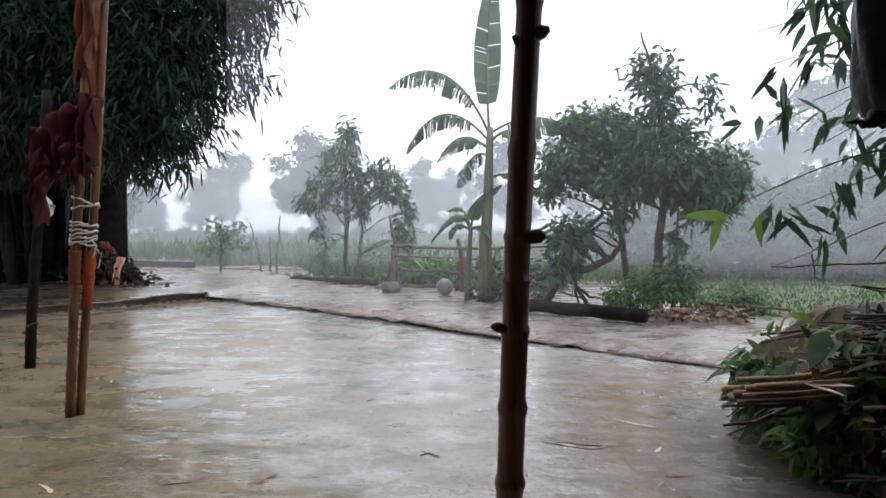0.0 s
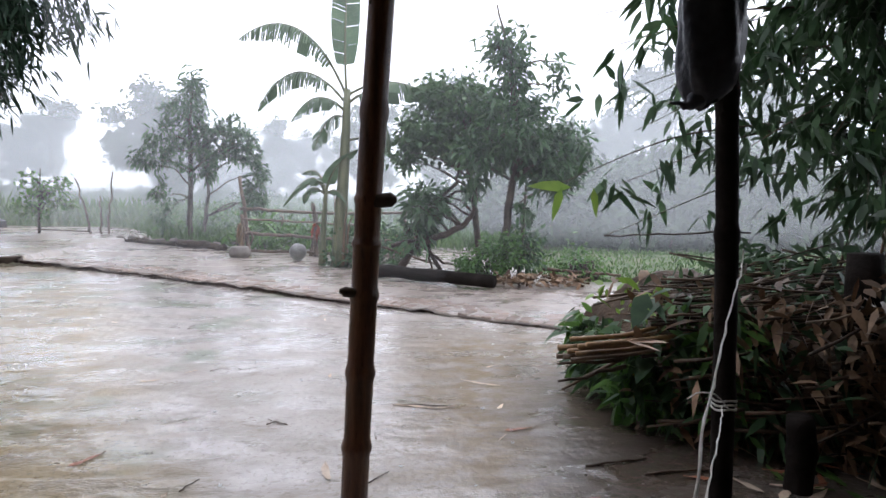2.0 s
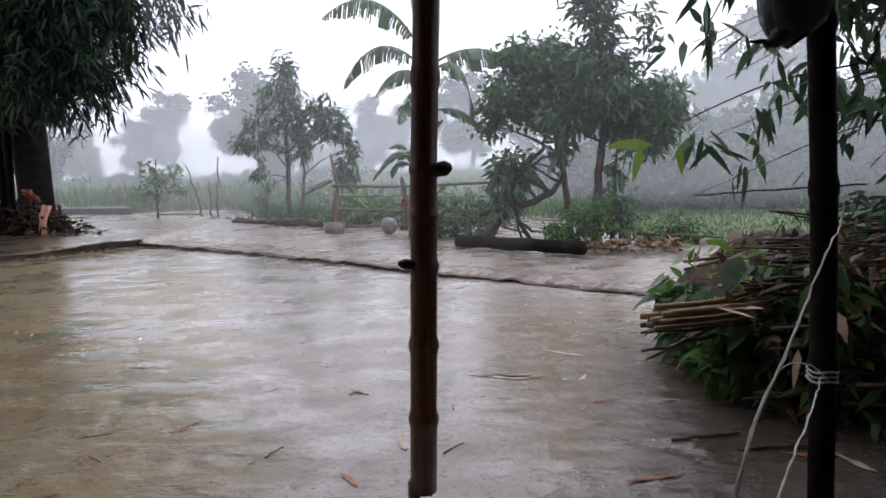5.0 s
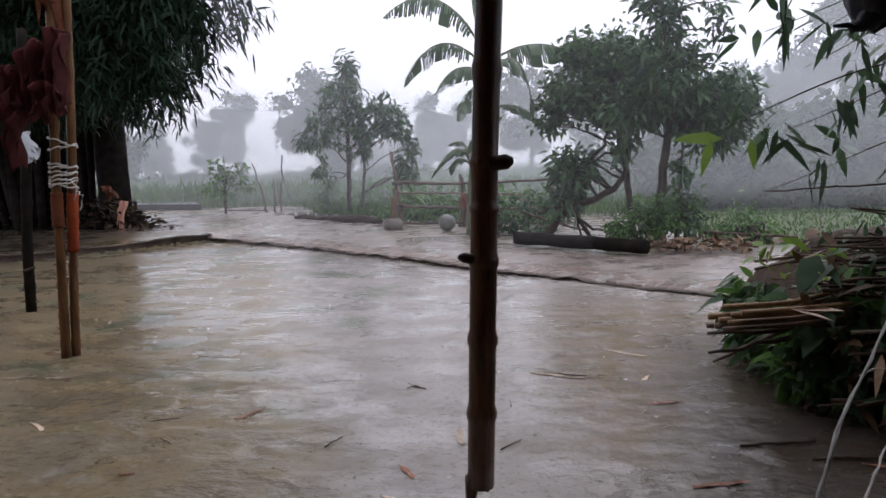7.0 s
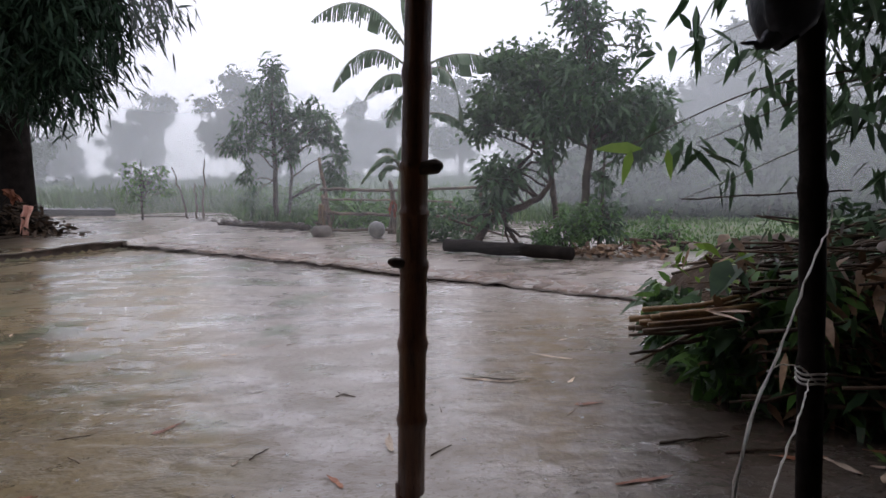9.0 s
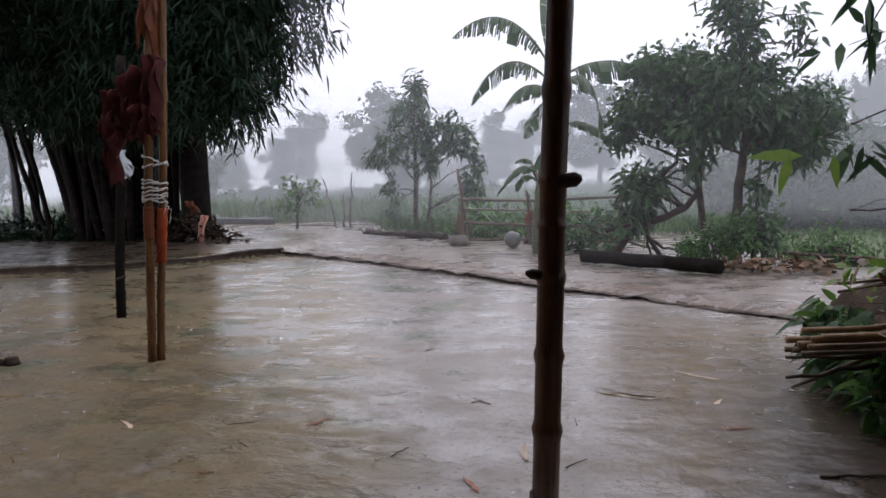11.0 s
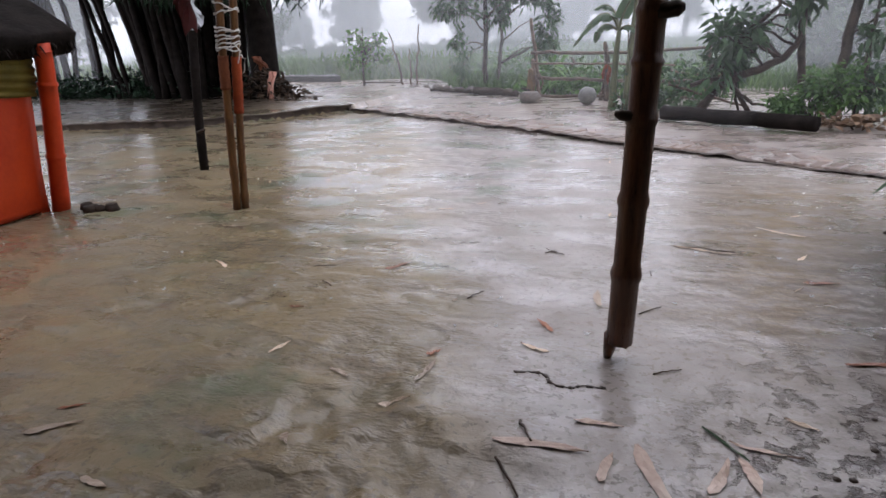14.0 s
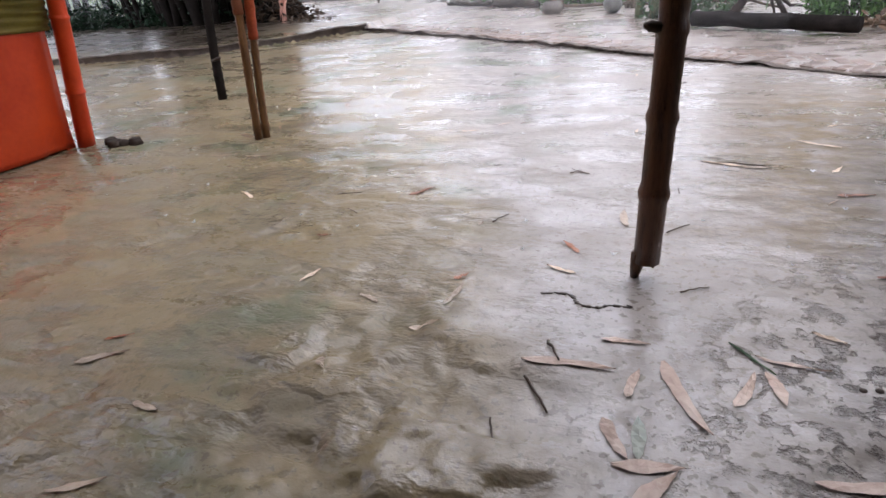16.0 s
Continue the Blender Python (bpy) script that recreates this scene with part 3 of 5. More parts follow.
hanging_twine([(1.405, 2.72, 0.455), (1.28, 2.52, 0.475), (1.08, 2.22, 0.50), (0.90, 1.95, 0.52), (0.76, 1.72, 0.50), (0.74, 1.62, 0.25), (0.76, 1.60, 0.01)], "twine", "pale thin twine drawn from the post towards the porch")
hanging_twine([(1.425, 2.715, 0.45), (1.37, 2.70, 0.50), (1.31, 2.70, 0.51), (1.27, 2.70, 0.49)], "twine", "short loose twine end curling from the post")


def bag():
    a, b = np.meshgrid(np.linspace(0, 2 * np.pi, 28), np.linspace(0, 1, 16))
    r = np.interp(b, [0, 0.08, 0.3, 0.55, 0.8, 0.95, 1], [0.03, 0.084, 0.098, 0.098, 0.088, 0.06, 0.03]) * (1 + 0.12 * np.sin(5 * a + 6 * b) + 0.06 * np.sin(11 * a - 9 * b))
    z = 1.435 + b * 0.585 - 0.02 * np.cos(a - 2.6) * (1 - b)
    m = Shape().sheet(np.stack([1.285 - 0.02 * b + r * np.cos(a), 2.70 + r * 0.8 * np.sin(a), z], -1))
    sack = thing("plastic_bag", (1.29, 2.7, 1.47), "bulging dark plastic bag tied to the post", "bag")
    part("sack", m, BAG, sack)
    part("knot", Shape().tube(crooked([(1.25, 2.7, 1.46), (1.215, 2.69, 1.435), (1.19, 2.69, 1.43), (1.15, 2.69, 1.435)], 10, 0.004), [0.03, 0.03, 0.025, 0.02, 0.014, 0.01, 0.008, 0.007, 0.006, 0.004], 7), BAG, sack)
    part("cord", Shape().tube(crooked([(1.28, 2.7, 2.0), (1.31, 2.72, 2.12), (1.34, 2.74, 2.2)], 8, 0.003), 0.006, 6), CORD, sack)


bag()


def lashed_posts():
    post = thing("lashed_posts", (-2.55, 4.36, 0), "two red-brown bamboo posts lashed together with pale cord", "post")
    right = [(-2.49, 4.31, -0.02), (-2.455, 4.31, 0.4), (-2.41, 4.31, 0.8), (-2.335, 4.31, 1.5), (-2.22, 4.31, 2.9)]
    front = [(-2.525, 4.265, -0.02), (-2.488, 4.255, 0.4), (-2.458, 4.25, 0.75), (-2.43, 4.245, 1.1), (-2.335, 4.235, 2.0), (-2.25, 4.23, 2.9)]
    part("culm", culm(right, 0.027, [0.065, 0.19, 0.27, 0.37, 0.5, 0.64, 0.8], 16, 12), BAMBOO_RED, post)
    part("culm", culm(front, 0.028, [0.135, 0.235, 0.34, 0.48, 0.68, 0.88], 16, 12), BAMBOO_RED, post)
    for line, z0, z1, r, cloth in ((right, 0.66, 1.02, 0.0325, CLOTH_ORANGE), (front, 0.82, 1.03, 0.0335, CLOTH_RUST)):
        c = curve(line, 60)
        zs = np.linspace(z0, z1, 14)
        pts = np.stack([np.interp(zs, c[:, 2], c[:, 0]), np.interp(zs, c[:, 2], c[:, 1]), zs], 1)
        part("wrap", Shape().tube(pts, r + 0.002 * np.sin(np.arange(14) * 2.1), 12), cloth, post, "orange cloth wound round the culm")
    part("splinter", Shape().blades([(-2.53, 4.24, 0.02)], [(-0.7, -0.5, 0.35)], 0.11, 0.03, 0.2), LEAF_DRY, post, "pale split bamboo at the foot")
    for i in range(9):
        z = 1.06 + 0.022 * i + random.uniform(-0.01, 0.01) + (0.08 if i > 6 else 0)
        a = np.linspace(0, 2 * np.pi, 21)
        tilt = random.uniform(-0.03, 0.03)
        x0 = -2.408 - (1.1 - z) * 0.1
        part("lashing", Shape().tube(np.stack([x0 - 0.055 * np.cos(a) - 0.027 * np.sin(a), 4.278 - 0.05 * np.cos(a) + 0.036 * np.sin(a), z + tilt * np.cos(a) + 0.006 * np.sin(4 * a)], 1), 0.005, 5), CORD, post)
    for x, z in ((-2.33, 1.04), (-2.48, 1.06), (-2.36, 1.1)):
        part("cord_end", Shape().tube(crooked([(x, 4.27, z), (x + 0.05, 4.25, z - 0.03), (x + 0.03, 4.25, z - 0.12)], 8, 0.006), 0.004, 5), CORD, post)
    return post


lashed_posts()
tagged(put("post", culm([(-3.835, 5.47, -0.02), (-3.79, 5.47, 0.6), (-3.68, 5.47, 1.5), (-3.6, 5.47, 2.3)], 0.042, [0.14, 0.3, 0.46, 0.62, 0.8], 16, 10), BLACK_SHADE_WOOD, (-3.835, 5.47, 0)), "dark wet bamboo post standing in the flooded yard", "post")
tagged(put("peg", stub((-3.80, 5.44, 0.36), (0.9, -0.2, 0.25), 0.11, 0.018), WOOD_DARK, (-3.80, 5.44, 0.36)), "short trimmed branch peg on the dark post", "peg")


def hanging_cloth(name, label, centre, width, drop, mat, seed, lean=0.0, taper=0.0):
    rs = np.random.RandomState(seed)
    u, v = np.meshgrid(np.linspace(-1, 1, 30), np.linspace(0, 1, 30))
    ph = rs.rand(6) * 6
    fold = 0.05 * np.sin(6 * u + ph[0] + 1.5 * v) + 0.03 * np.sin(13 * u + ph[1] - 3 * v) + 0.015 * np.sin(9 * v + ph[2] + 4 * u)
    x = centre[0] + u * width / 2 * (1 - taper * v + 0.15 * np.sin(3 * v + ph[3])) + lean * v
    y = centre[1] + fold
    z = centre[2] - v * drop * (1 + 0.22 * np.sin(4 * u + ph[4]) + 0.14 * np.sin(11 * u + ph[5]) + 0.12 * np.sin(27 * u + ph[1])) - 0.10 * u ** 2 * (1 - v)
    cloth = thing(name, (centre[0], centre[1], centre[2]), label, "cloth")
    part("cloth", Shape().sheet(np.stack([x, y, z], -1)), mat, cloth, thick=0.004)
    return cloth


for k, (x, z, w, d, txt) in enumerate(((-2.50, 1.93, 0.20, 0.36, "wet faded red rag hung over the lashed posts"), (-2.36, 1.98, 0.15, 0.46, "crumpled red rag tied at the lashed posts"), (-2.64, 1.80, 0.16, 0.30, "torn red rag hanging from a cord"), (-2.66, 1.58, 0.09, 0.34, "narrow strip of torn red rag hanging low"), (-2.42, 1.70, 0.24, 0.22, "bunched red rag knotted round both posts"))):
    hanging_cloth("red_rag", txt, (x + 0.11, 4.17 - 0.012 * k, z - 0.03), w * 0.9, d * 0.85, CLOTH_RED, 3 + k, -0.04, 0.45)
hanging_cloth("orange_rag", "rust-orange wet cloth wrapped round the post's top", (-2.27, 4.23, 2.62), 0.14, 0.55, CLOTH_RUST, 8, -0.05, -0.1)
hanging_cloth("plastic_strip", "torn white plastic strip caught on the dark post", (-3.64, 5.40, 1.5), 0.05, 0.2, PLASTIC, 12, 0.05, 0.5)


def tarpaulin_hut():
    hut = thing("tarpaulin_shed", (-3.85, 3.2, 0), "low shed walled with bright orange tarpaulin and yellow cloth", "shed")
    u, v = np.meshgrid(np.linspace(0, 1, 40), np.linspace(0, 1, 24))
    x0, y0 = -3.90 + 0.35 * (1 - u), 1.2 + 2.72 * u
    bulge = 0.03 * np.sin(14 * u + 2 * v) + 0.02 * np.sin(31 * u - 4 * v) + 0.04 * np.sin(5 * u)
    part("tarpaulin", Shape().sheet(np.stack([x0 + bulge * (1 - 0.4 * v) + 0.08 * v, y0 + 0.02 * v, 0.015 + 0.86 * v + 0.03 * np.sin(9 * u) * v], -1)), TARP, hut, "bright orange tarpaulin wall", thick=0.006)
    part("cloth_band", Shape().sheet(np.stack([x0 + 0.10 + 0.04 * v + 0.03 * np.sin(19 * u + 3 * v) + 0.012 * np.sin(7 * u + 34 * v), y0 + 0.02, 0.84 + 0.30 * v + 0.02 * np.sin(11 * u)], -1)), CLOTH_YELLOW, hut, "creased yellow cloth band", thick=0.006)
    part("corner_pole", culm([(-3.86, 3.97, -0.02), (-3.775, 3.97, 0.45), (-3.685, 3.97, 0.95), (-3.655, 3.96, 1.16)], 0.060, [0.3, 0.62, 0.9], 12, 10), TARP, hut, "bamboo corner pole wrapped in orange tarpaulin")
    u, v = np.meshgrid(np.linspace(0, 1, 24), np.linspace(0, 1, 60))
    sag = 0.05 * fbm(u * 6, v * 14) + 0.03 * np.sin(7 * v)
    x, y = -5.45 + 1.81 * u + 0.03 * fbm(u * 0 + 3, v * 20), 1.0 + 3.2 * v
    z = 2.02 - 0.76 * u - 0.12 * u ** 4 + sag
    # near-black colour carries the shade under and above the eave
    part("thatch_roof", Shape().sheet(np.stack([x, y, z], -1)), BLACK_SHADE_WOOD, hut, "thatch eave, coloured near black for its shade", thick=0.16)
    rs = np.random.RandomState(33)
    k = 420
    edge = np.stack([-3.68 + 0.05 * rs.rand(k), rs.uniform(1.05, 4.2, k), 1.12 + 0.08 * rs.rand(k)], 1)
    part("thatch_fringe", Shape().blades(edge, np.tile((0.35, 0.0, -1.0), (k, 1)) + rs.normal(0, 0.25, (k, 3)), rs.uniform(0.04, 0.12, k), 0.014, 0.2), BLACK_SHADE_WOOD, hut, "ragged wet straw hanging from the eave")
    part("back_wall", Shape().block((-5.4, 1.2, 0), (-5.3, 3.95, 1.9)), WALL_MUD, hut, "clay back wall", smooth=False)
    part("end_wall", Shape().block((-5.3, 3.86, 0), (-3.92, 3.93, 1.3)), TARP, hut, "orange tarpaulin end wall", smooth=False)


tarpaulin_hut()
clod = Shape()
for k in range(7):
    clod.lathe((-3.72 + 0.045 * k + random.uniform(-0.03, 0.03), 4.02 + random.uniform(-0.05, 0.05), 0.0), [(0.02, -0.02), (0.05, 0.0), (0.04, 0.025 + 0.02 * (k % 2)), (0.015, 0.04)], 9)
tagged(put("clod_heap", clod, WOOD_DARK, (-3.5, 4.02, 0)), "dark clods of earth at the foot of the orange pole", "earth")


# ---------- trees ----------
def in_lobes(lobes, k, rs, shell=0.55):
    w = np.array([a * b * c for *_, a, b, c in lobes]) ** 0.75
    pick = rs.choice(len(lobes), k, p=w / w.sum())
    d = rs.normal(size=(k, 3))
    d /= np.linalg.norm(d, axis=1)[:, None]
    r = (shell + (1 - shell) * rs.rand(k)) * (0.8 + 0.3 * rs.rand(k))
    L = np.array(lobes)[pick]
    return L[:, :3] + d * r[:, None] * L[:, 3:], d


def whorls(m, centres, outward, per, length, width, rs, down=0.5, spread=0.05, twist=0.8, droop=0.5):
    k = len(centres)
    c = np.repeat(centres, per, 0) + rs.normal(0, spread, (k * per, 3))
    d = rs.normal(size=(k * per, 3)) + 0.6 * np.repeat(outward, per, 0)
    d[:, 2] -= down
    n = k * per
    return m.blades(c, d, length * rs.uniform(0.6, 1.2, n), width * rs.uniform(0.7, 1.2, n), droop, twist=twist)


def tree(name, label, trunk, radii, lobes, clusters, per, length, width, mat, bark=BARK, limbs=12, seed=1, down=0.5, spread=0.06, category="tree", limb_r=0.02, shell=0.45):
    rs = np.random.RandomState(seed)
    np.random.seed(seed)
    t = thing(name, trunk[0], label, category)
    k = max(10, 4 * len(trunk))
    line = crooked(trunk, k, radii[0] * 0.12)
    part("trunk", Shape().tube(line, np.interp(np.linspace(0, 1, k), np.linspace(0, 1, len(radii)), radii), 9), bark, t)
    c, d = in_lobes(lobes, clusters, rs, shell)
    for i in range(limbs):
        end = c[i % clusters]
        j = int(np.clip(np.searchsorted(line[:, 2], end[2] - 0.35 * np.linalg.norm(end[:2] - line[k // 2, :2]) - 0.15), k // 4, k - 2))
        mid = (line[j] + end) / 2 + np.array((0, 0, 0.08)) + rs.normal(0, 0.05, 3)
        part("branch", Shape().tube(crooked([line[j], mid, end], 7, 0.012), np.linspace(limb_r, limb_r * 0.3, 7), 6), bark, t)
    part("crown", whorls(Shape(), c, d, per, length, width, rs, down, spread), mat, t)
    return t


def yard_trees():
    tree("young_mango_tree", "slender young mango tree with a narrow leafy crown", [(-3.54, 14, 0.03), (-3.5, 14, 1.2), (-3.5, 14, 2.3), (-3.45, 14, 3.2)], [0.06, 0.05, 0.035, 0.015],
         [(-3.5, 14, 2.65, 0.52, 0.45, 0.75), (-4.25, 14, 1.75, 0.4, 0.4, 0.3), (-4.0, 14, 2.2, 0.4, 0.4, 0.4), (-4.05, 14, 0.9, 0.22, 0.25, 0.65), (-3.45, 14, 3.3, 0.3, 0.3, 0.25), (-3.4, 14, 1.7, 0.5, 0.35, 0.5)], 165, 11, 0.18, 0.05, LEAF_MANGO, limbs=16, seed=11)
    tree("young_mango_tree", "forked young mango tree with drooping leaf clusters", [(-3.28, 14.05, 0.03), (-3.22, 14.05, 0.7), (-3.16, 14.05, 1.27), (-3.4, 14.05, 2.1)], [0.045, 0.04, 0.03, 0.012],
         [(-2.6, 14, 2.2, 0.42, 0.4, 0.5), (-3.0, 14, 2.1, 0.42, 0.4, 0.45), (-2.2, 14, 1.35, 0.25, 0.3, 0.5), (-2.35, 14, 1.9, 0.35, 0.35, 0.35), (-2.25, 14, 0.9, 0.2, 0.2, 0.4)], 140, 11, 0.18, 0.05, LEAF_MANGO, limbs=14, seed=12)
    tree("shrub", "sparse young shrub at the field's edge", [(-6.98, 15, -0.1), (-6.95, 15, 0.6), (-6.9, 15, 1.5)], [0.03, 0.025, 0.01],
         [(-6.85, 15, 1.25, 0.45, 0.35, 0.5), (-7.25, 15, 0.8, 0.45, 0.35, 0.4), (-6.55, 15, 0.9, 0.35, 0.35, 0.5)], 52, 9, 0.14, 0.06, LEAF_FRESH, limbs=16, seed=13, category="shrub")
    tree("mango_tree", "dense dark mango tree with a tall leafy leader", [(2.05, 9.2, 0.03), (2.1, 9.2, 0.9), (2.18, 9.2, 1.9), (2.05, 9.2, 3.0), (1.86, 9.2, 3.7)], [0.06, 0.055, 0.045, 0.025, 0.01],
         [(2.15, 9.2, 2.05, 0.55, 0.55, 0.6), (2.75, 9.2, 1.65, 0.45, 0.45, 0.42), (3.0, 9.2, 1.95, 0.3, 0.3, 0.16), (2.05, 9.2, 2.95, 0.28, 0.28, 0.45), (2.6, 9.15, 3.0, 0.2, 0.15, 0.07), (2.75, 9.15, 2.7, 0.06, 0.08, 0.26),
          (1.86, 9.2, 3.55, 0.12, 0.12, 0.32), (2.35, 9.2, 2.4, 0.25, 0.25, 0.25), (1.75, 9.2, 1.75, 0.4, 0.4, 0.3)], 270, 18, 0.165, 0.046, LEAF_MANGO, limbs=40, seed=14, down=0.45, spread=0.085)
    tree("broadleaf_tree", "rounded pale broad-leaved tree behind the mango tree", [(1.85, 9.9, 0.0), (1.75, 9.9, 0.9), (1.6, 9.9, 1.7), (1.55, 9.9, 2.5)], [0.05, 0.045, 0.03, 0.012],
         [(1.5, 9.9, 2.5, 0.6, 0.5, 0.38), (1.0, 9.9, 2.05, 0.42, 0.45, 0.3), (1.45, 9.9, 1.85, 0.5, 0.4, 0.3), (0.72, 9.9, 1.75, 0.22, 0.25, 0.2), (1.15, 9.9, 2.6, 0.3, 0.3, 0.2)], 210, 20, 0.115, 0.058, LEAF_BROAD, limbs=26, seed=18, down=0.15, spread=0.085)
    tree("sapling", "thin sapling with climbing leaves beside the mango tree", [(2.25, 9.05, 0.03), (2.28, 9.05, 0.7), (2.3, 9.05, 1.3)], [0.035, 0.03, 0.012],
         [(2.34, 9.05, 0.4, 0.16, 0.16, 0.32), (2.3, 9.05, 0.95, 0.14, 0.14, 0.2)], 30, 11, 0.14, 0.05, LEAF_MANGO, limbs=8, seed=15)
    tree("leaning_tree", "crooked leaning tree with bare dark limbs", [(0.60, 9.4, 0.06), (0.85, 9.4, 0.42), (1.25, 9.4, 0.58), (1.54, 9.4, 0.75), (1.66, 9.4, 1.0), (1.7, 9.4, 1.5)], [0.06, 0.055, 0.05, 0.04, 0.03, 0.015],
         [(0.95, 9.4, 1.0, 0.36, 0.3, 0.3), (0.85, 9.4, 0.65, 0.25, 0.25, 0.25), (1.62, 9.4, 1.35, 0.25, 0.25, 0.2)], 60, 12, 0.18, 0.055, LEAF_MANGO, WOOD_DARK, limbs=9, seed=16)
    t = thing("fallen_branch", (0.65, 9.45, 0.1), "dead forked branch propped in the leaning tree", "branch")
    for a in ([(0.7, 9.45, 0.55), (1.0, 9.45, 0.95), (1.35, 9.45, 1.15), (1.55, 9.45, 1.2)], [(1.1, 9.45, 1.03), (1.38, 9.45, 1.3), (1.44, 9.45, 1.6)], [(1.2, 9.4, 0.06), (0.95, 9.4, 0.45), (0.8, 9.4, 0.6)],
              [(0.9, 9.35, 0.45), (1.15, 9.35, 0.25), (1.5, 9.35, 0.12)], [(0.5, 9.5, 0.4), (0.85, 9.45, 0.5), (1.1, 9.45, 0.25), (1.2, 9.4, 0.05)], [(1.0, 9.45, 0.5), (1.08, 9.4, 0.06)]):
        part("limb", Shape().tube(crooked(a, 9, 0.012), np.linspace(0.032, 0.012, 9), 7), WOOD_DARK, t)
    rs = np.random.RandomState(17)
    bush = thing("bush", (1.85, 8.95, 0.04), "low rounded bush with small bright leaves", "bush")
    c, d = in_lobes([(1.75, 8.95, 0.28, 0.38, 0.3, 0.25), (2.05, 8.95, 0.4, 0.35, 0.3, 0.3), (1.5, 8.95, 0.18, 0.2, 0.25, 0.16)], 170, rs, 0.3)
    for i in range(12):
        part("stem", Shape().tube(crooked([(1.85 + 0.02 * i - 0.1, 8.95, 0.03), (c[i] + np.array((1.85, 8.95, 0.1))) / 2, c[i]], 6, 0.01), np.linspace(0.012, 0.004, 6), 5), BARK, bush)
    part("leaves", whorls(Shape(), c, d, 10, 0.09, 0.035, rs, 0.1, 0.04), LEAF_FRESH, bush)


yard_trees()


# ---------- banana plants ----------
def banana_leaf(base, ctrl, tip, width, parent, seed, torn=0.5, hang=1.0):
    rs = np.random.RandomState(seed)
    b, c, t = (np.asarray(q, float) for q in (base, ctrl, tip))
    k = 46
    s = np.linspace(0, 1, k)[:, None]
    line = (1 - s) ** 2 * b + 2 * s * (1 - s) * c + s ** 2 * t
    tan = np.gradient(line, axis=0)
    tan /= np.linalg.norm(tan, axis=1)[:, None]
    side = np.cross(tan, (0, 0.25, 1.0))
    side /= np.linalg.norm(side, axis=1)[:, None] + 1e-9
    flat = np.clip(np.linalg.norm(tan[:, :2], axis=1), 0, 1)
    m = Shape()
    for sign in (-1, 1):
        i = 8
        while i < k - 1:
            run = 1 if rs.rand() < torn else int(rs.randint(3, 7))
            j = min(i + run, k - 1)
            cut = 0.55 if torn > 0.3 else 0.25 if torn > 0.05 else 0.0
            rows = []
            lag = rs.uniform(-0.3, 0.12) if torn > 0.3 else 0.0
            hangs = hang * rs.uniform(0.9, 1.5)
            for q in np.linspace(i, j - cut * rs.rand(), 4):
                f = q / (k - 1)
                p = np.array([np.interp(q, np.arange(k), line[:, a]) for a in range(3)])
                e = np.array([np.interp(q, np.arange(k), side[:, a]) for a in range(3)])
                ta = tan[int(q)]
                w = width / 2 * np.sin(np.pi * np.clip((f - 0.1) / 0.9, 0, 1) ** 0.75) ** 0.6 * (1 + lag)
                fl = flat[int(q)]
                row = []
                for g in (0.0, 0.35, 0.7, 1.0):
                    row.append(p + sign * e * w * (g * (1 - 0.45 * hangs * fl * g)) + ta * w * 0.25 * g + np.array((0, 0, -1)) * w * fl * hangs * (0.75 * g ** 1.6))
                rows.append(row)
            m.sheet(rows)
            i = j
    leaf = part("leaf", m, LEAF_BANANA, parent)
    BASE[leaf.name] = BASE[parent.name]
    part("midrib", Shape().tube(line[::3], np.linspace(0.022, 0.005, len(line[::3])), 6), BANANA_STEM, leaf)


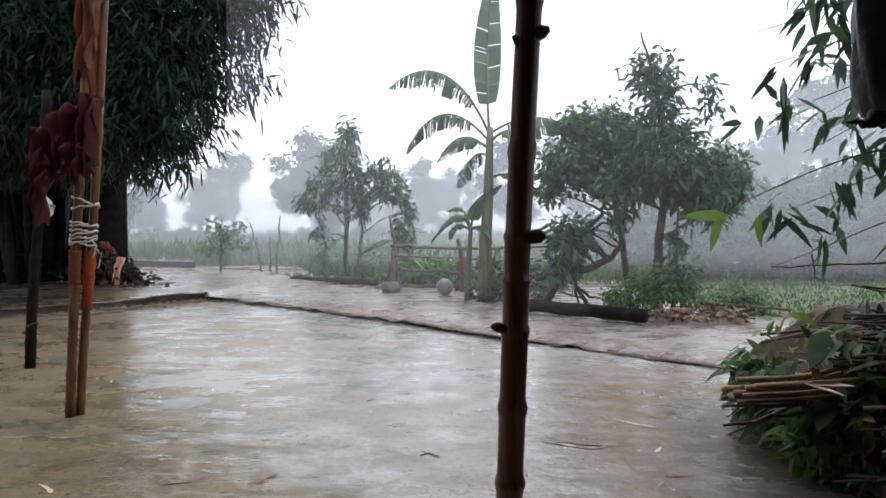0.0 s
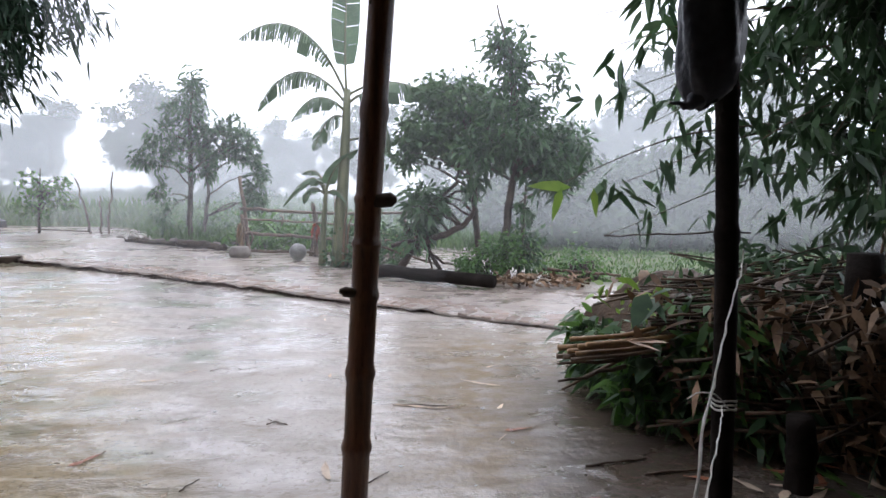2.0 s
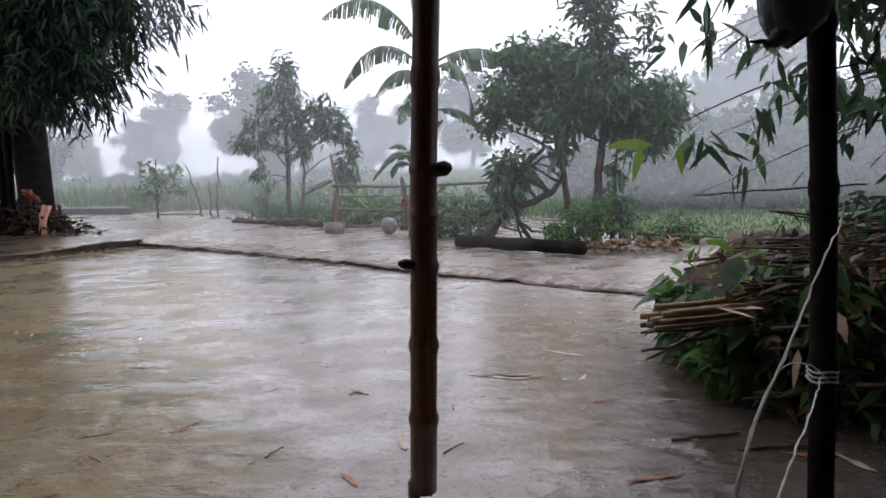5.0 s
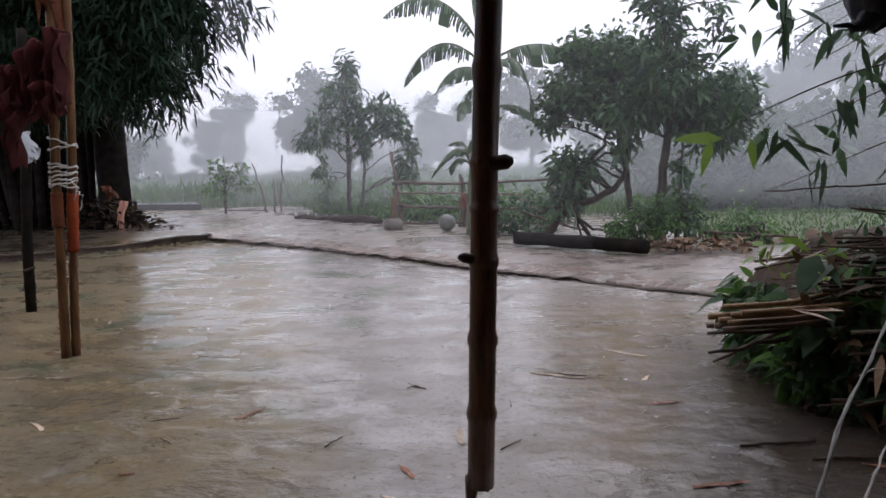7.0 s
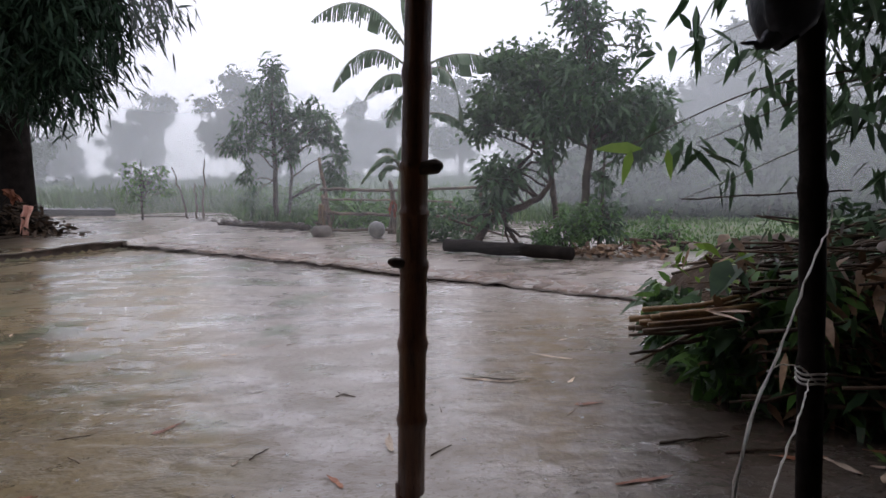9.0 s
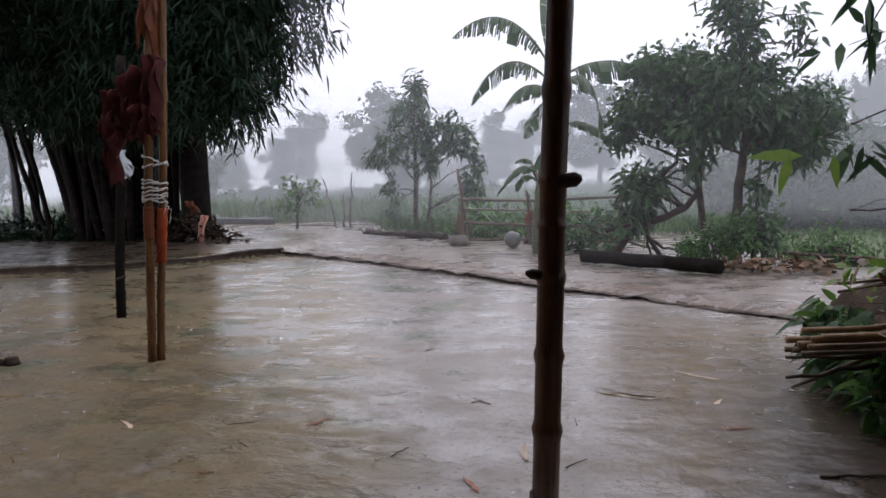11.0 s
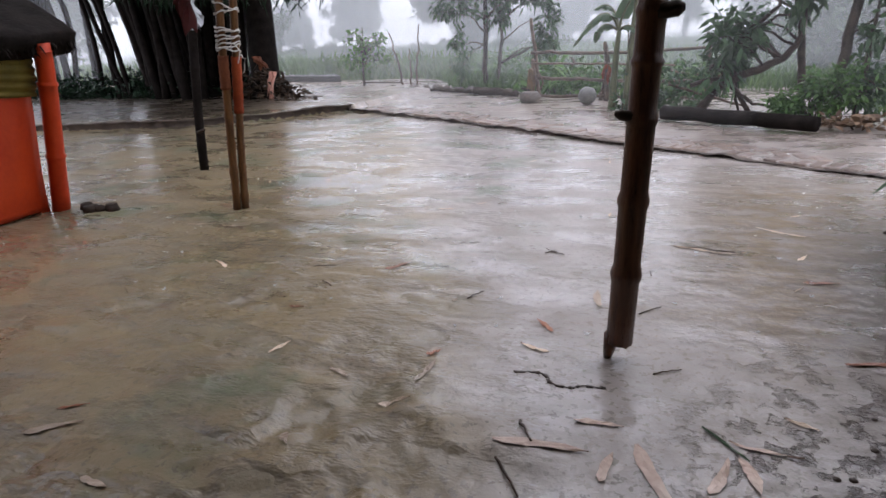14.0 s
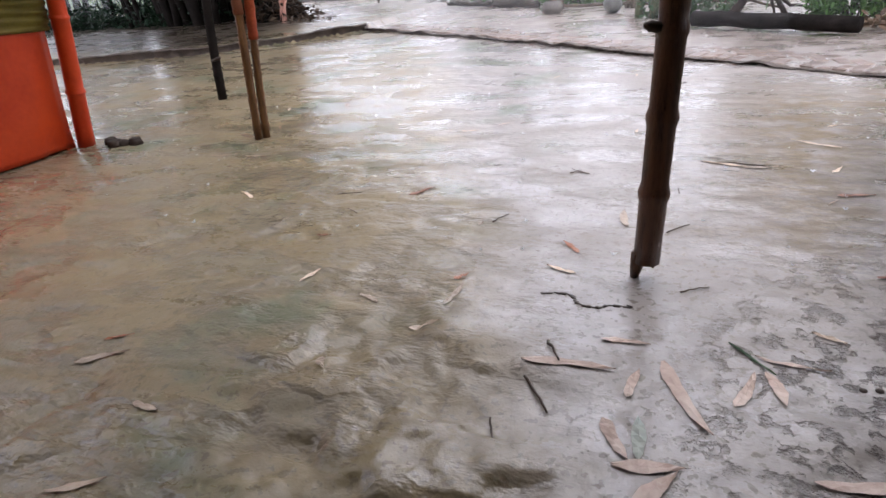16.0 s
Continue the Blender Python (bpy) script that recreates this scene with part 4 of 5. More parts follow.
def banana_plants():
    big = thing("banana_plant", (-0.24, 10.1, 0.04), "tall banana plant with wind-torn drooping leaves", "banana plant")
    part("stem", Shape().tube(curve([(-0.26, 10.1, 0.02), (-0.24, 10.1, 0.8), (-0.19, 10.1, 1.7), (-0.16, 10.1, 2.65)], 14), np.interp(np.linspace(0, 1, 14), [0, 0.1, 0.6, 1], [0.13, 0.11, 0.08, 0.05]), 12), BANANA_STEM, big)
    for i in range(5):
        a = i * 1.3
        part("sheath", Shape().tube(curve([(-0.24 + 0.09 * math.cos(a), 10.1 + 0.09 * math.sin(a), 0.05), (-0.23 + 0.1 * math.cos(a), 10.1 + 0.1 * math.sin(a), 0.6), (-0.21 + 0.16 * math.cos(a), 10.1 + 0.16 * math.sin(a), 0.8 + 0.2 * (i % 3))], 8), np.linspace(0.05, 0.012, 8), 7, 0.5), BANANA_STEM if i % 2 else LITTER, big)
    crown = (-0.17, 10.1, 2.55)
    banana_leaf(crown, (-0.8, 10.0, 4.0), (-1.68, 9.95, 3.25), 0.56, big, 21, 0.95)
    banana_leaf((-0.18, 10.1, 2.45), (-0.95, 10.25, 3.4), (-1.48, 10.3, 2.3), 0.52, big, 22, 0.95)
    banana_leaf((-0.16, 10.1, 2.3), (-0.6, 9.85, 2.75), (-0.92, 9.7, 2.1), 0.5, big, 23, 0.9)
    banana_leaf((-0.16, 10.1, 2.2), (-0.45, 10.2, 2.45), (-0.66, 10.3, 1.75), 0.46, big, 24, 0.9)
    banana_leaf(crown, (-0.26, 10.15, 3.8), (-0.08, 10.2, 5.05), 0.42, big, 25, 0.16, 0.25)
    banana_leaf(crown, (0.55, 10.1, 3.05), (1.28, 10.1, 2.45), 0.55, big, 26, 0.8)
    banana_leaf((-0.14, 10.1, 2.45), (0.38, 9.8, 2.9), (0.45, 9.6, 1.7), 0.55, big, 27, 0.7)
    banana_leaf((-0.15, 10.1, 1.9), (0.3, 10.2, 2.1), (0.7, 10.2, 1.5), 0.26, big, 28, 0.7)
    small = thing("banana_plant", (-0.52, 10.15, 0.04), "small young banana plant with broad untorn leaves", "banana plant")
    part("stem", Shape().tube(curve([(-0.52, 10.15, 0.02), (-0.5, 10.15, 0.6), (-0.46, 10.15, 1.2)], 10), np.linspace(0.06, 0.028, 10), 10), BANANA_STEM, small)
    top = (-0.47, 10.15, 1.1)
    banana_leaf(top, (-0.62, 10.0, 1.65), (-1.05, 9.9, 0.92), 0.34, small, 31, 0.2, 0.7)
    banana_leaf(top, (-0.42, 10.1, 1.55), (0.02, 9.95, 1.78), 0.32, small, 32, 0.0, 0.25)
    banana_leaf(top, (-0.55, 10.3, 1.6), (-0.85, 10.4, 1.4), 0.22, small, 33, 0.6, 0.8)
    banana_leaf(top, (-0.25, 10.0, 1.3), (-0.1, 9.9, 0.85), 0.22, small, 34, 0.3, 0.8)
    banana_leaf(top, (-0.75, 10.25, 1.35), (-0.8, 10.3, 0.95), 0.2, small, 35, 0.3, 0.8)
    rs = np.random.RandomState(36)
    weeds = thing("weed_clump", (-0.1, 9.95, 0.04), "clump of leafy weeds round the banana stems", "weeds", kind="stuff")
    c = np.stack([rs.uniform(-0.45, 0.75, 90), rs.uniform(9.9, 10.5, 90), 0.08 + 0.5 * rs.rand(90) ** 2], 1)
    part("leaves", whorls(Shape(), c, np.tile((0, 0, 0.6), (90, 1)), 9, 0.13, 0.05, rs, -0.1, 0.05), LEAF_MANGO, weeds)


banana_plants()


# ---------- fence, pots, logs ----------
def fence():
    f = thing("rail_fence", (-1.9, 11.6, 0.04), "rough bamboo rail fence of crooked posts and thin poles", "fence")
    for a in ([(-1.93, 11.85, 0), (-1.98, 11.85, 0.7), (-2.07, 11.85, 1.38)], [(-2.02, 11.75, 0), (-2.0, 11.75, 0.5), (-2.03, 11.75, 0.72)], [(-0.72, 11.35, 0), (-0.75, 11.35, 0.9)], [(-0.82, 11.4, 0), (-0.72, 11.4, 0.5), (-0.78, 11.4, 0.95)], [(0.78, 11.0, 0), (0.76, 11.0, 0.95)]):
        part("post", Shape().tube(crooked(a, 10, 0.008), np.linspace(0.04, 0.028, 10), 8), RAIL, f)
    for a, r in (([(-2.05, 11.78, 0.82), (-0.75, 11.4, 0.79), (0.9, 11.0, 0.82)], 0.027), ([(-2.0, 11.72, 0.65), (-0.8, 11.36, 0.62), (0.3, 11.1, 0.58)], 0.017), ([(-2.0, 11.76, 0.39), (-0.7, 11.36, 0.37), (0.95, 10.95, 0.33)], 0.028), ([(-2.0, 11.74, 0.09), (-0.9, 11.4, 0.11), (0.9, 11.0, 0.1)], 0.026), ([(0.0, 11.2, 0.5), (1.0, 10.9, 0.42)], 0.018)):
        part("rail", Shape().tube(crooked(a, 16, 0.007), r * np.linspace(1.05, 0.85, 16), 8), RAIL, f)
    for x, y, z in ((-1.97, 11.75, 0.8), (-1.98, 11.74, 0.4), (-0.75, 11.36, 0.78), (-0.74, 11.35, 0.38), (-1.3, 11.5, 0.68)):
        part("lashing", Shape().tube(crooked([(x - 0.03, y - 0.05, z + 0.06), (x + 0.03, y - 0.06, z), (x, y - 0.05, z - 0.1)], 8, 0.008), 0.012, 6), RAIL, f)
    part("rope_tie", Shape().tube(crooked([(-1.9, 11.68, 0.5), (-1.82, 11.66, 0.35), (-1.86, 11.68, 0.2)], 8, 0.008), 0.015, 6), RAIL, f)


fence()
hanging_cloth("orange_rag", "small orange rag tied to a fence post", (-0.72, 11.3, 0.62), 0.14, 0.24, CLOTH_ORANGE, 41)
hanging_cloth("orange_rag", "tan sacking rag on the fence's end post", (-2.03, 11.69, 0.58), 0.13, 0.4, CLOTH_TAN, 42)
pot = thing("pot", (-0.95, 10.8, 0.05), "pale round pot lying on its side against the fence", "pot")
tilted = Shape().lathe((0, 0, 0), [(0.02, -0.15), (0.09, -0.145), (0.155, -0.08), (0.175, 0.0), (0.15, 0.09), (0.09, 0.13), (0.1, 0.16), (0.085, 0.165), (0.075, 0.12), (0.02, 0.1)], 22)
turn = np.array((Matrix.Translation((-0.95, 10.8, 0.21)) @ pose(0, 0, 0, 70, 0, 215)).to_3x3())
tilted.v = [0.8 * np.concatenate(tilted.v) @ turn.T + np.array((-0.95, 10.8, 0.175))]
part("body", tilted, POT_PALE, pot)
pot2 = thing("pot", (-1.93, 11.15, 0.05), "squat grey clay pot by the fence post", "pot")
part("body", Shape().lathe((-1.93, 11.15, 0.05), [(0.12, -0.02), (0.17, 0.05), (0.175, 0.1), (0.14, 0.15), (0.13, 0.17), (0.11, 0.17), (0.1, 0.14), (0.02, 0.13)], 20), POT_CLAY, pot2)


def lying(name, label, a, b, r0, r1, mat=WOOD_DARK, category="log", group="", wobble=0.006, seg=10):
    m = Shape().tube(crooked([a, b], 12, wobble), np.linspace(r0, r1, 12) * (1 + 0.02 * np.random.RandomState(int(a[0] * 100) % 999).normal(size=12)), seg)
    return tagged(put(name, m, mat, a), label, category, group)


lying("log", "long dark wet log lying along the yard's edge", (0.2, 8.95, 0.13), (1.68, 7.95, 0.12), 0.085, 0.078, BLACK_SHADE_WOOD, wobble=0.008, seg=16)
lying("log", "dark sodden log at the field's edge", (-3.45, 13.0, 0.10), (-2.45, 12.35, 0.10), 0.075, 0.065, WOOD_DARK, wobble=0.012)
lying("plank", "split dark plank lying on the mud", (-4.6, 13.9, 0.07), (-3.5, 13.05, 0.08), 0.05, 0.04, wobble=0.014)
lying("plank", "rough timber lying at the field's edge", (-5.3, 14.4, 0.06), (-4.4, 13.75, 0.07), 0.055, 0.045, wobble=0.014)
lying("pole", "thin bamboo pole lying across the grass", (2.55, 8.95, 0.16), (3.6, 8.8, 0.1), 0.024, 0.018, WOOD_STICK, "pole")
lying("pole", "thin bent pole laid along the field's edge", (-7.6, 16.2, 0.12), (-5.6, 15.4, 0.1), 0.025, 0.02, WOOD_STICK, "pole")
lying("stick", "forked stick in the weeds", (0.2, 10.6, 0.35), (1.2, 9.5, 0.12), 0.022, 0.014, WOOD_STICK, "stick")
for k in range(9):
    x = -5.4 + 0.33 * k
    lying("stone", "rough stone half sunk in the mud", (x, 14.5 - 0.62 * (x + 5.4), 0.08), (x + 0.14, 14.45 - 0.62 * (x + 5.4), 0.09), 0.07, 0.05, POT_CLAY, "stone", "stones along the field", 0.015, 7)
for a, b in (((-5.86, 15.1, -0.1), (-6.25, 15.1, 1.32)), ((-5.72, 15.1, -0.1), (-5.74, 15.1, 0.95)), ((-5.6, 15.1, -0.1), (-5.46, 15.1, 1.48))):
    lying("stake", "thin bare stake standing in the weeds", a, b, 0.028, 0.014, WOOD_STICK, "stake", "stakes by the field", 0.02, 6)
slab = thing("concrete_slab", (-11, 18.8, 0), "low wet concrete platform beside the field", "platform")
part("slab", Shape().add([(-8.5, 16.6, -0.2), (-11.2, 17.6, -0.2), (-13.4, 20.6, -0.2), (-10.9, 20.2, -0.2), (-8.5, 16.6, 0.27), (-11.2, 17.6, 0.27), (-13.4, 20.6, 0.27), (-10.9, 20.2, 0.27)],
     [(0, 3, 2, 1), (4, 5, 6, 7), (0, 1, 5, 4), (1, 2, 6, 5), (2, 3, 7, 6), (3, 0, 4, 7)]), SLAB_SIDE, slab, "wet slab side, darkened for shade", smooth=False)
part("water_film", Shape().add([(-8.56, 16.66, 0.275), (-11.17, 17.63, 0.275), (-13.3, 20.5, 0.275), (-10.9, 20.12, 0.275), (-8.56, 16.66, 0.284), (-11.17, 17.63, 0.284), (-13.3, 20.5, 0.284), (-10.9, 20.12, 0.284)],
     [(0, 3, 2, 1), (4, 5, 6, 7), (0, 1, 5, 4), (1, 2, 6, 5), (2, 3, 7, 6), (3, 0, 4, 7)]), CONCRETE, slab, "pale wet top under standing water", smooth=False)
rs = np.random.RandomState(50)
heap = Shape()
c = np.stack([rs.uniform(1.75, 2.9, 260), rs.uniform(8.0, 8.6, 260), 0.06 + 0.08 * rs.rand(260)], 1)
heap.blades(c, rs.normal(size=(260, 3)) * (1, 1, 0.3), 0.13 * rs.uniform(0.5, 1.3, 260), 0.05, 0.2)
tagged(put("leaf_litter", heap, LITTER, (2.2, 8.3, 0)), "brown leaf litter heaped at the log's end", "leaf litter", kind="stuff")


# ---------- bamboo grove to the left ----------
def grove():
    rs = np.random.RandomState(60)
    np.random.seed(60)
    g = thing("bamboo_grove", (-9.6, 12.3, 0.1), "large dark bamboo clump with a heavy drooping crown", "bamboo")
    for i in range(64):
        a, r = rs.uniform(0, 2 * np.pi), rs.rand() ** 0.5
        x, y = -9.75 + 1.35 * r * math.cos(a), 12.5 + 0.8 * r * math.sin(a)
        lx, ly = x + rs.normal(0, 0.35) + 0.5 * math.cos(a), y + rs.normal(0, 0.3) - 0.2
        part("culm", culm([(x, y, 0.0), ((x + lx) / 2, (y + ly) / 2, 2.2), (lx, ly, 4.2), (lx + 1.3 * math.cos(a), ly - 0.8, 7.2)], rs.uniform(0.07, 0.115), [0.1, 0.2, 0.3, 0.4, 0.5, 0.6, 0.7], 12, 7, 0.5), BLACK_SHADE_WOOD, g)
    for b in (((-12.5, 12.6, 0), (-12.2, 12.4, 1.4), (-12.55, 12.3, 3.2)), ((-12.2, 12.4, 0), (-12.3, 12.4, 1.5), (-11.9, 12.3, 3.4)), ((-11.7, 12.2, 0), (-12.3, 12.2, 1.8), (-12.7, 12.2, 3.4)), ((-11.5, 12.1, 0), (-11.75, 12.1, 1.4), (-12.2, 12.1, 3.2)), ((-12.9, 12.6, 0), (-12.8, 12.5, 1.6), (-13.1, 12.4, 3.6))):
        part("culm", culm(list(b), 0.055, [0.15, 0.3, 0.45, 0.6, 0.75], 12, 8), BLACK_SHADE_WOOD, g)
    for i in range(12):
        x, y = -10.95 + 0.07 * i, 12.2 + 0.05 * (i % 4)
        part("culm", culm([(x, y, 0.0), (x - 0.3, y, 1.4), (x - 0.8 + 0.03 * i, y - 0.1, 3.4), (x - 1.1, y - 0.6, 6.8)], rs.uniform(0.075, 0.11), [0.1, 0.2, 0.3, 0.42, 0.55, 0.7], 12, 7, 0.5), BLACK_SHADE_WOOD, g)
    # further culms behind, added to darken the bright background
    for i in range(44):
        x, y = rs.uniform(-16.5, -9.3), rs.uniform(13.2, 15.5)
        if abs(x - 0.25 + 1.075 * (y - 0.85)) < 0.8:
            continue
        part("culm", culm([(x, y, -0.1), (x + rs.normal(0, 0.2), y, 2.2), (x + rs.normal(0, 0.5), y - 0.2, 4.4), (x + rs.normal(0, 1.0), y - 0.8, 7)], rs.uniform(0.07, 0.12), [0.1, 0.22, 0.34, 0.46, 0.6, 0.74], 12, 7, 0.5), BLACK_SHADE_WOOD, g)
    # low dark leaf strip added to cover bright ground where it is shaded
    k = 700
    low = np.stack([rs.uniform(-16, -8.4, k), rs.uniform(11.9, 13.6, k), 0.12 + 0.45 * rs.rand(k) ** 2], 1)
    part("undergrowth", whorls(Shape(), low, np.tile((0, -0.3, 0.4), (k, 1)), 8, 0.2, 0.05, rs, 0.0, 0.1), LEAF_GROVE_SHADE, g, "dark low leaves added to hide the bright ground behind")
    # drooping sprays of narrow leaves; high unseen lobes added to darken the yard
    lobes = [(-7.5, 10.0, 4.4, 3.6, 2.2, 2.2), (-5.6, 8.9, 3.6, 1.9, 1.2, 1.7), (-4.5, 8.9, 3.7, 1.35, 1.0, 1.5), (-9.5, 11.5, 4.2, 3.2, 1.6, 2.2), (-5.0, 8.9, 2.4, 1.0, 0.8, 0.6), (-7.6, 9.8, 2.9, 2.4, 1.4, 0.9), (-3.7, 9.0, 4.6, 1.0, 0.8, 1.0), (-11.5, 11.5, 5.0, 2.5, 2.0, 2.0),
             (-7.0, 7.0, 5.9, 3.2, 2.8, 1.2), (-9.5, 8.0, 5.4, 3.0, 2.6, 1.6), (-12.5, 10.5, 5.2, 2.2, 2.2, 1.8), (-13.5, 13.5, 5.0, 3.5, 1.8, 2.2), (-9.5, 14.5, 4.6, 3.0, 1.5, 2.4), (-8.6, 11.0, 2.6, 1.6, 0.8, 0.7)]
    c, d = in_lobes(lobes, 9800, rs, 0.25)
    keep = c[:, 2] > 1.75 + 0.2 * rs.rand(len(c)) + 0.75 * (c[:, 0] < -11.6)
    c, d = c[keep], d[keep]
    for i in range(70):
        s = np.array((c[i][0] * 0.55 + -9.0 * 0.45, c[i][1] * 0.6 + 12 * 0.4, c[i][2] + 0.9))
        part("branch", Shape().tube(crooked([s, (s + c[i]) / 2 + np.array((0, 0, 0.25)), c[i]], 7, 0.02), np.linspace(0.014, 0.004, 7), 5), BLACK_SHADE_WOOD, g)
    d2 = d * (1, 1, 0.2)
    part("crown", whorls(Shape(), c, d2, 15, 0.23, 0.036, rs, 1.1, 0.14, 0.9, 0.5), LEAF_GROVE_SHADE, g)
    # old tree trunk at the clump's side
    t = thing("old_tree", (-7.75, 12.2, 0.1), "straight old tree trunk with flared roots beside the bamboo", "tree")
    part("trunk", Shape().tube(curve([(-7.82, 12.15, -0.05), (-7.80, 12.15, 0.25), (-7.78, 12.15, 1.6), (-7.72, 12.15, 3.2), (-7.6, 12.2, 6.5)], 22), np.interp(np.linspace(0, 1, 22), [0, 0.06, 0.15, 1], [0.5, 0.36, 0.3, 0.25]), 14), BLACK_SHADE_WOOD, t)
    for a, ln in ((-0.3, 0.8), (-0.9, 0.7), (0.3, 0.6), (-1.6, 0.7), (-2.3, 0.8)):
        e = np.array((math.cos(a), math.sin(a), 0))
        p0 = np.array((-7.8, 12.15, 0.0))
        part("root", Shape().tube(curve([p0 + e * 0.15 + (0, 0, 0.45), p0 + e * 0.45 + (0, 0, 0.2), p0 + e * ln + (0, 0, 0.06)], 9), np.linspace(0.13, 0.04, 9), 8), BLACK_SHADE_WOOD, t)
    heap = Shape()
    k = 420
    q = np.stack([rs.normal(-7.5, 0.5, k), rs.normal(11.75, 0.25, k), 0.12 + 0.5 * rs.rand(k)], 1)
    q[:, 2] *= 0.9 * np.exp(-((q[:, 0] + 7.55) / 0.5) ** 2) + 0.25
    heap.blades(q, rs.normal(size=(k, 3)) * (1, 1, 0.5), 0.2, 0.06, 0.3)
    tagged(put("leaf_litter", heap, PILE_SHADE, (-7.5, 11.75, 0.1)), "heap of brown fallen leaves at the tree's roots", "leaf litter", kind="stuff")
    hanging_cloth("pink_rag", "pale pink rag lying against the roots", (-7.1, 11.4, 0.66), 0.16, 0.46, CLOTH_PINK, 61, -0.12, 0.5)
    hanging_cloth("tan_rag", "tan rag draped over the roots' leaf heap", (-7.42, 11.4, 0.95), 0.24, 0.2, CLOTH_RUST, 62, 0.15, 0.3)


grove()


# ---------- brushwood pile to the right ----------
def pile_front(x):
    return np.interp(x, [1.4, 1.75, 2.05, 2.35, 5], [3.9, 3.6, 3.35, 3.12, 3.0])


def pile_height(x, y):
    d = np.minimum(np.minimum((x - 1.72), (y - pile_front(x))), 5.5 - y)
    h = 0.76 * (1 - np.exp(-np.clip(d, 0, None) / 0.2)) + 0.25 * fbm(x * 2.2, y * 2.2) * smoothstep(d, 0, 0.3)
    return np.where(d > 0, np.maximum(h, 0.0), -0.05)


def brushwood():
    rs = np.random.RandomState(70)
    np.random.seed(70)
    b = thing("brushwood_pile", (2.4, 4.0, 0), "heaped brushwood, cut stems and leafy bamboo tops", "brushwood")
    X, Y = np.meshgrid(np.linspace(1.74, 4.8, 90), np.linspace(3.0, 5.5, 80))
    # dark mound fills the gaps, standing in for shade between the sticks
    part("packed_core", Shape().sheet(np.stack([X, Y, pile_height(X, Y) - 0.13 + 0.05 * fbm(X * 9, Y * 9, 3)], -1)), PILE_SHADE, b)
    made = 0
    while made < 260:
        front = rs.rand() < 0.55
        x = rs.uniform(1.72, 3.6)
        y = pile_front(x) + (rs.uniform(-0.05, 0.1) if front else rs.uniform(0.1, 1.2))
        top = float(pile_height(x, y + 0.12))
        z = rs.uniform(0.05, 0.75) if front else top + rs.uniform(-0.03, 0.06)
        a, ln = rs.normal(0.2, 0.4), rs.uniform(0.25, 1.1)
        e = np.array((math.cos(a), -0.5 * math.sin(a) if front else 0.6 * math.sin(a), rs.normal(0.08, 0.16)))
        p = np.array((max(x, 1.58 + ln * 0.45), y, z))
        if p[2] - abs(e[2]) * ln / 2 < 0.03:
            continue
        r = rs.uniform(0.003, 0.010)
        part("stick", Shape().tube(crooked([p - e * ln / 2, p, p + e * ln / 2], 6, 0.006), np.linspace(r, r * 0.6, 6), 6), (WOOD_STICK, WOOD_DARK, WOOD_STICK, WOOD_DARK, RAIL)[made % 5], b)
        made += 1
    # leafy tops hanging over the near corner
    k = 210
    side = rs.rand(k) < 0.45
    x = rs.uniform(1.55, 1.98, k)
    px = np.where(side, 1.54 + 0.08 * rs.rand(k), x)
    py = np.where(side, rs.uniform(3.75, 4.7, k), pile_front(x) - 0.02)
    c = np.stack([px, py, 0.11 + np.where(px < 1.68, 0.25, 0.46) * rs.rand(k)], 1)
    out = np.stack([np.where(side, -0.9, -0.3), np.where(side, -0.4, -0.9), np.full(k, -0.1)], 1)
    part("leaves", whorls(Shape(), c[:110], out[:110], 7, 0.15, 0.042, rs, 0.5, 0.045), LEAF_BAMBOO, b, "hanging wet dark green leaves")
    part("leaves", whorls(Shape(), c[110:], out[110:], 7, 0.13, 0.042, rs, 0.5, 0.045), LEAF_FRESH, b, "hanging wet green leaves")
    k = 9
    c = np.stack([1.5 + 0.2 * rs.rand(k), 3.7 + 0.5 * rs.rand(k), 0.5 + 0.25 * rs.rand(k)], 1)
    part("pale_leaves", whorls(Shape(), c, np.tile((-0.5, -0.3, 0.5), (k, 1)), 4, 0.10, 0.03, rs, -0.3, 0.04), LEAF_YOUNG, b, "small yellow-green leaves")
    k = 130
    c = np.stack([rs.uniform(1.7, 3.6, k), rs.uniform(3.5, 4.6, k), np.zeros(k)], 1)
    c[:, 2] = pile_height(c[:, 0], c[:, 1]) + 0.02
    part("leaves", whorls(Shape(), c, np.tile((-0.2, -0.4, 0.3), (k, 1)), 5, 0.14, 0.035, rs, 0.1, 0.05), LEAF_BAMBOO, b)
    k = 330
    x = rs.uniform(1.6, 3.3, k)
    c = np.stack([x, pile_front(x) - 0.03 + 0.1 * rs.rand(k), 0.03 + 0.7 * rs.rand(k)], 1)
    part("dead_leaves", whorls(Shape(), c, np.tile((-0.1, -0.8, 0.0), (k, 1)), 4, 0.14, 0.04, rs, 0.4, 0.07), LITTER, b, "brown dead leaves")
    k = 90
    x = rs.uniform(1.6, 3.3, k)
    c = np.stack([x, pile_front(x) - 0.05, 0.03 + 0.7 * rs.rand(k)], 1)
    part("leaves", whorls(Shape(), c, np.tile((-0.2, -0.9, 0.0), (k, 1)), 3, 0.15, 0.04, rs, 0.4, 0.05), LEAF_BAMBOO, b)
    for i in range(9):
        d = (-0.5 - 0.4 * rs.rand(), -0.6, -0.2 - 0.3 * rs.rand())
        part("broad_leaf", Shape().blades([(1.58 + 0.35 * rs.rand(), 3.72 - 0.1 * rs.rand(), 0.25 + 0.45 * rs.rand())], [d], 0.22, 0.10, 0.5, twist=0.4), LEAF_BAMBOO, b)
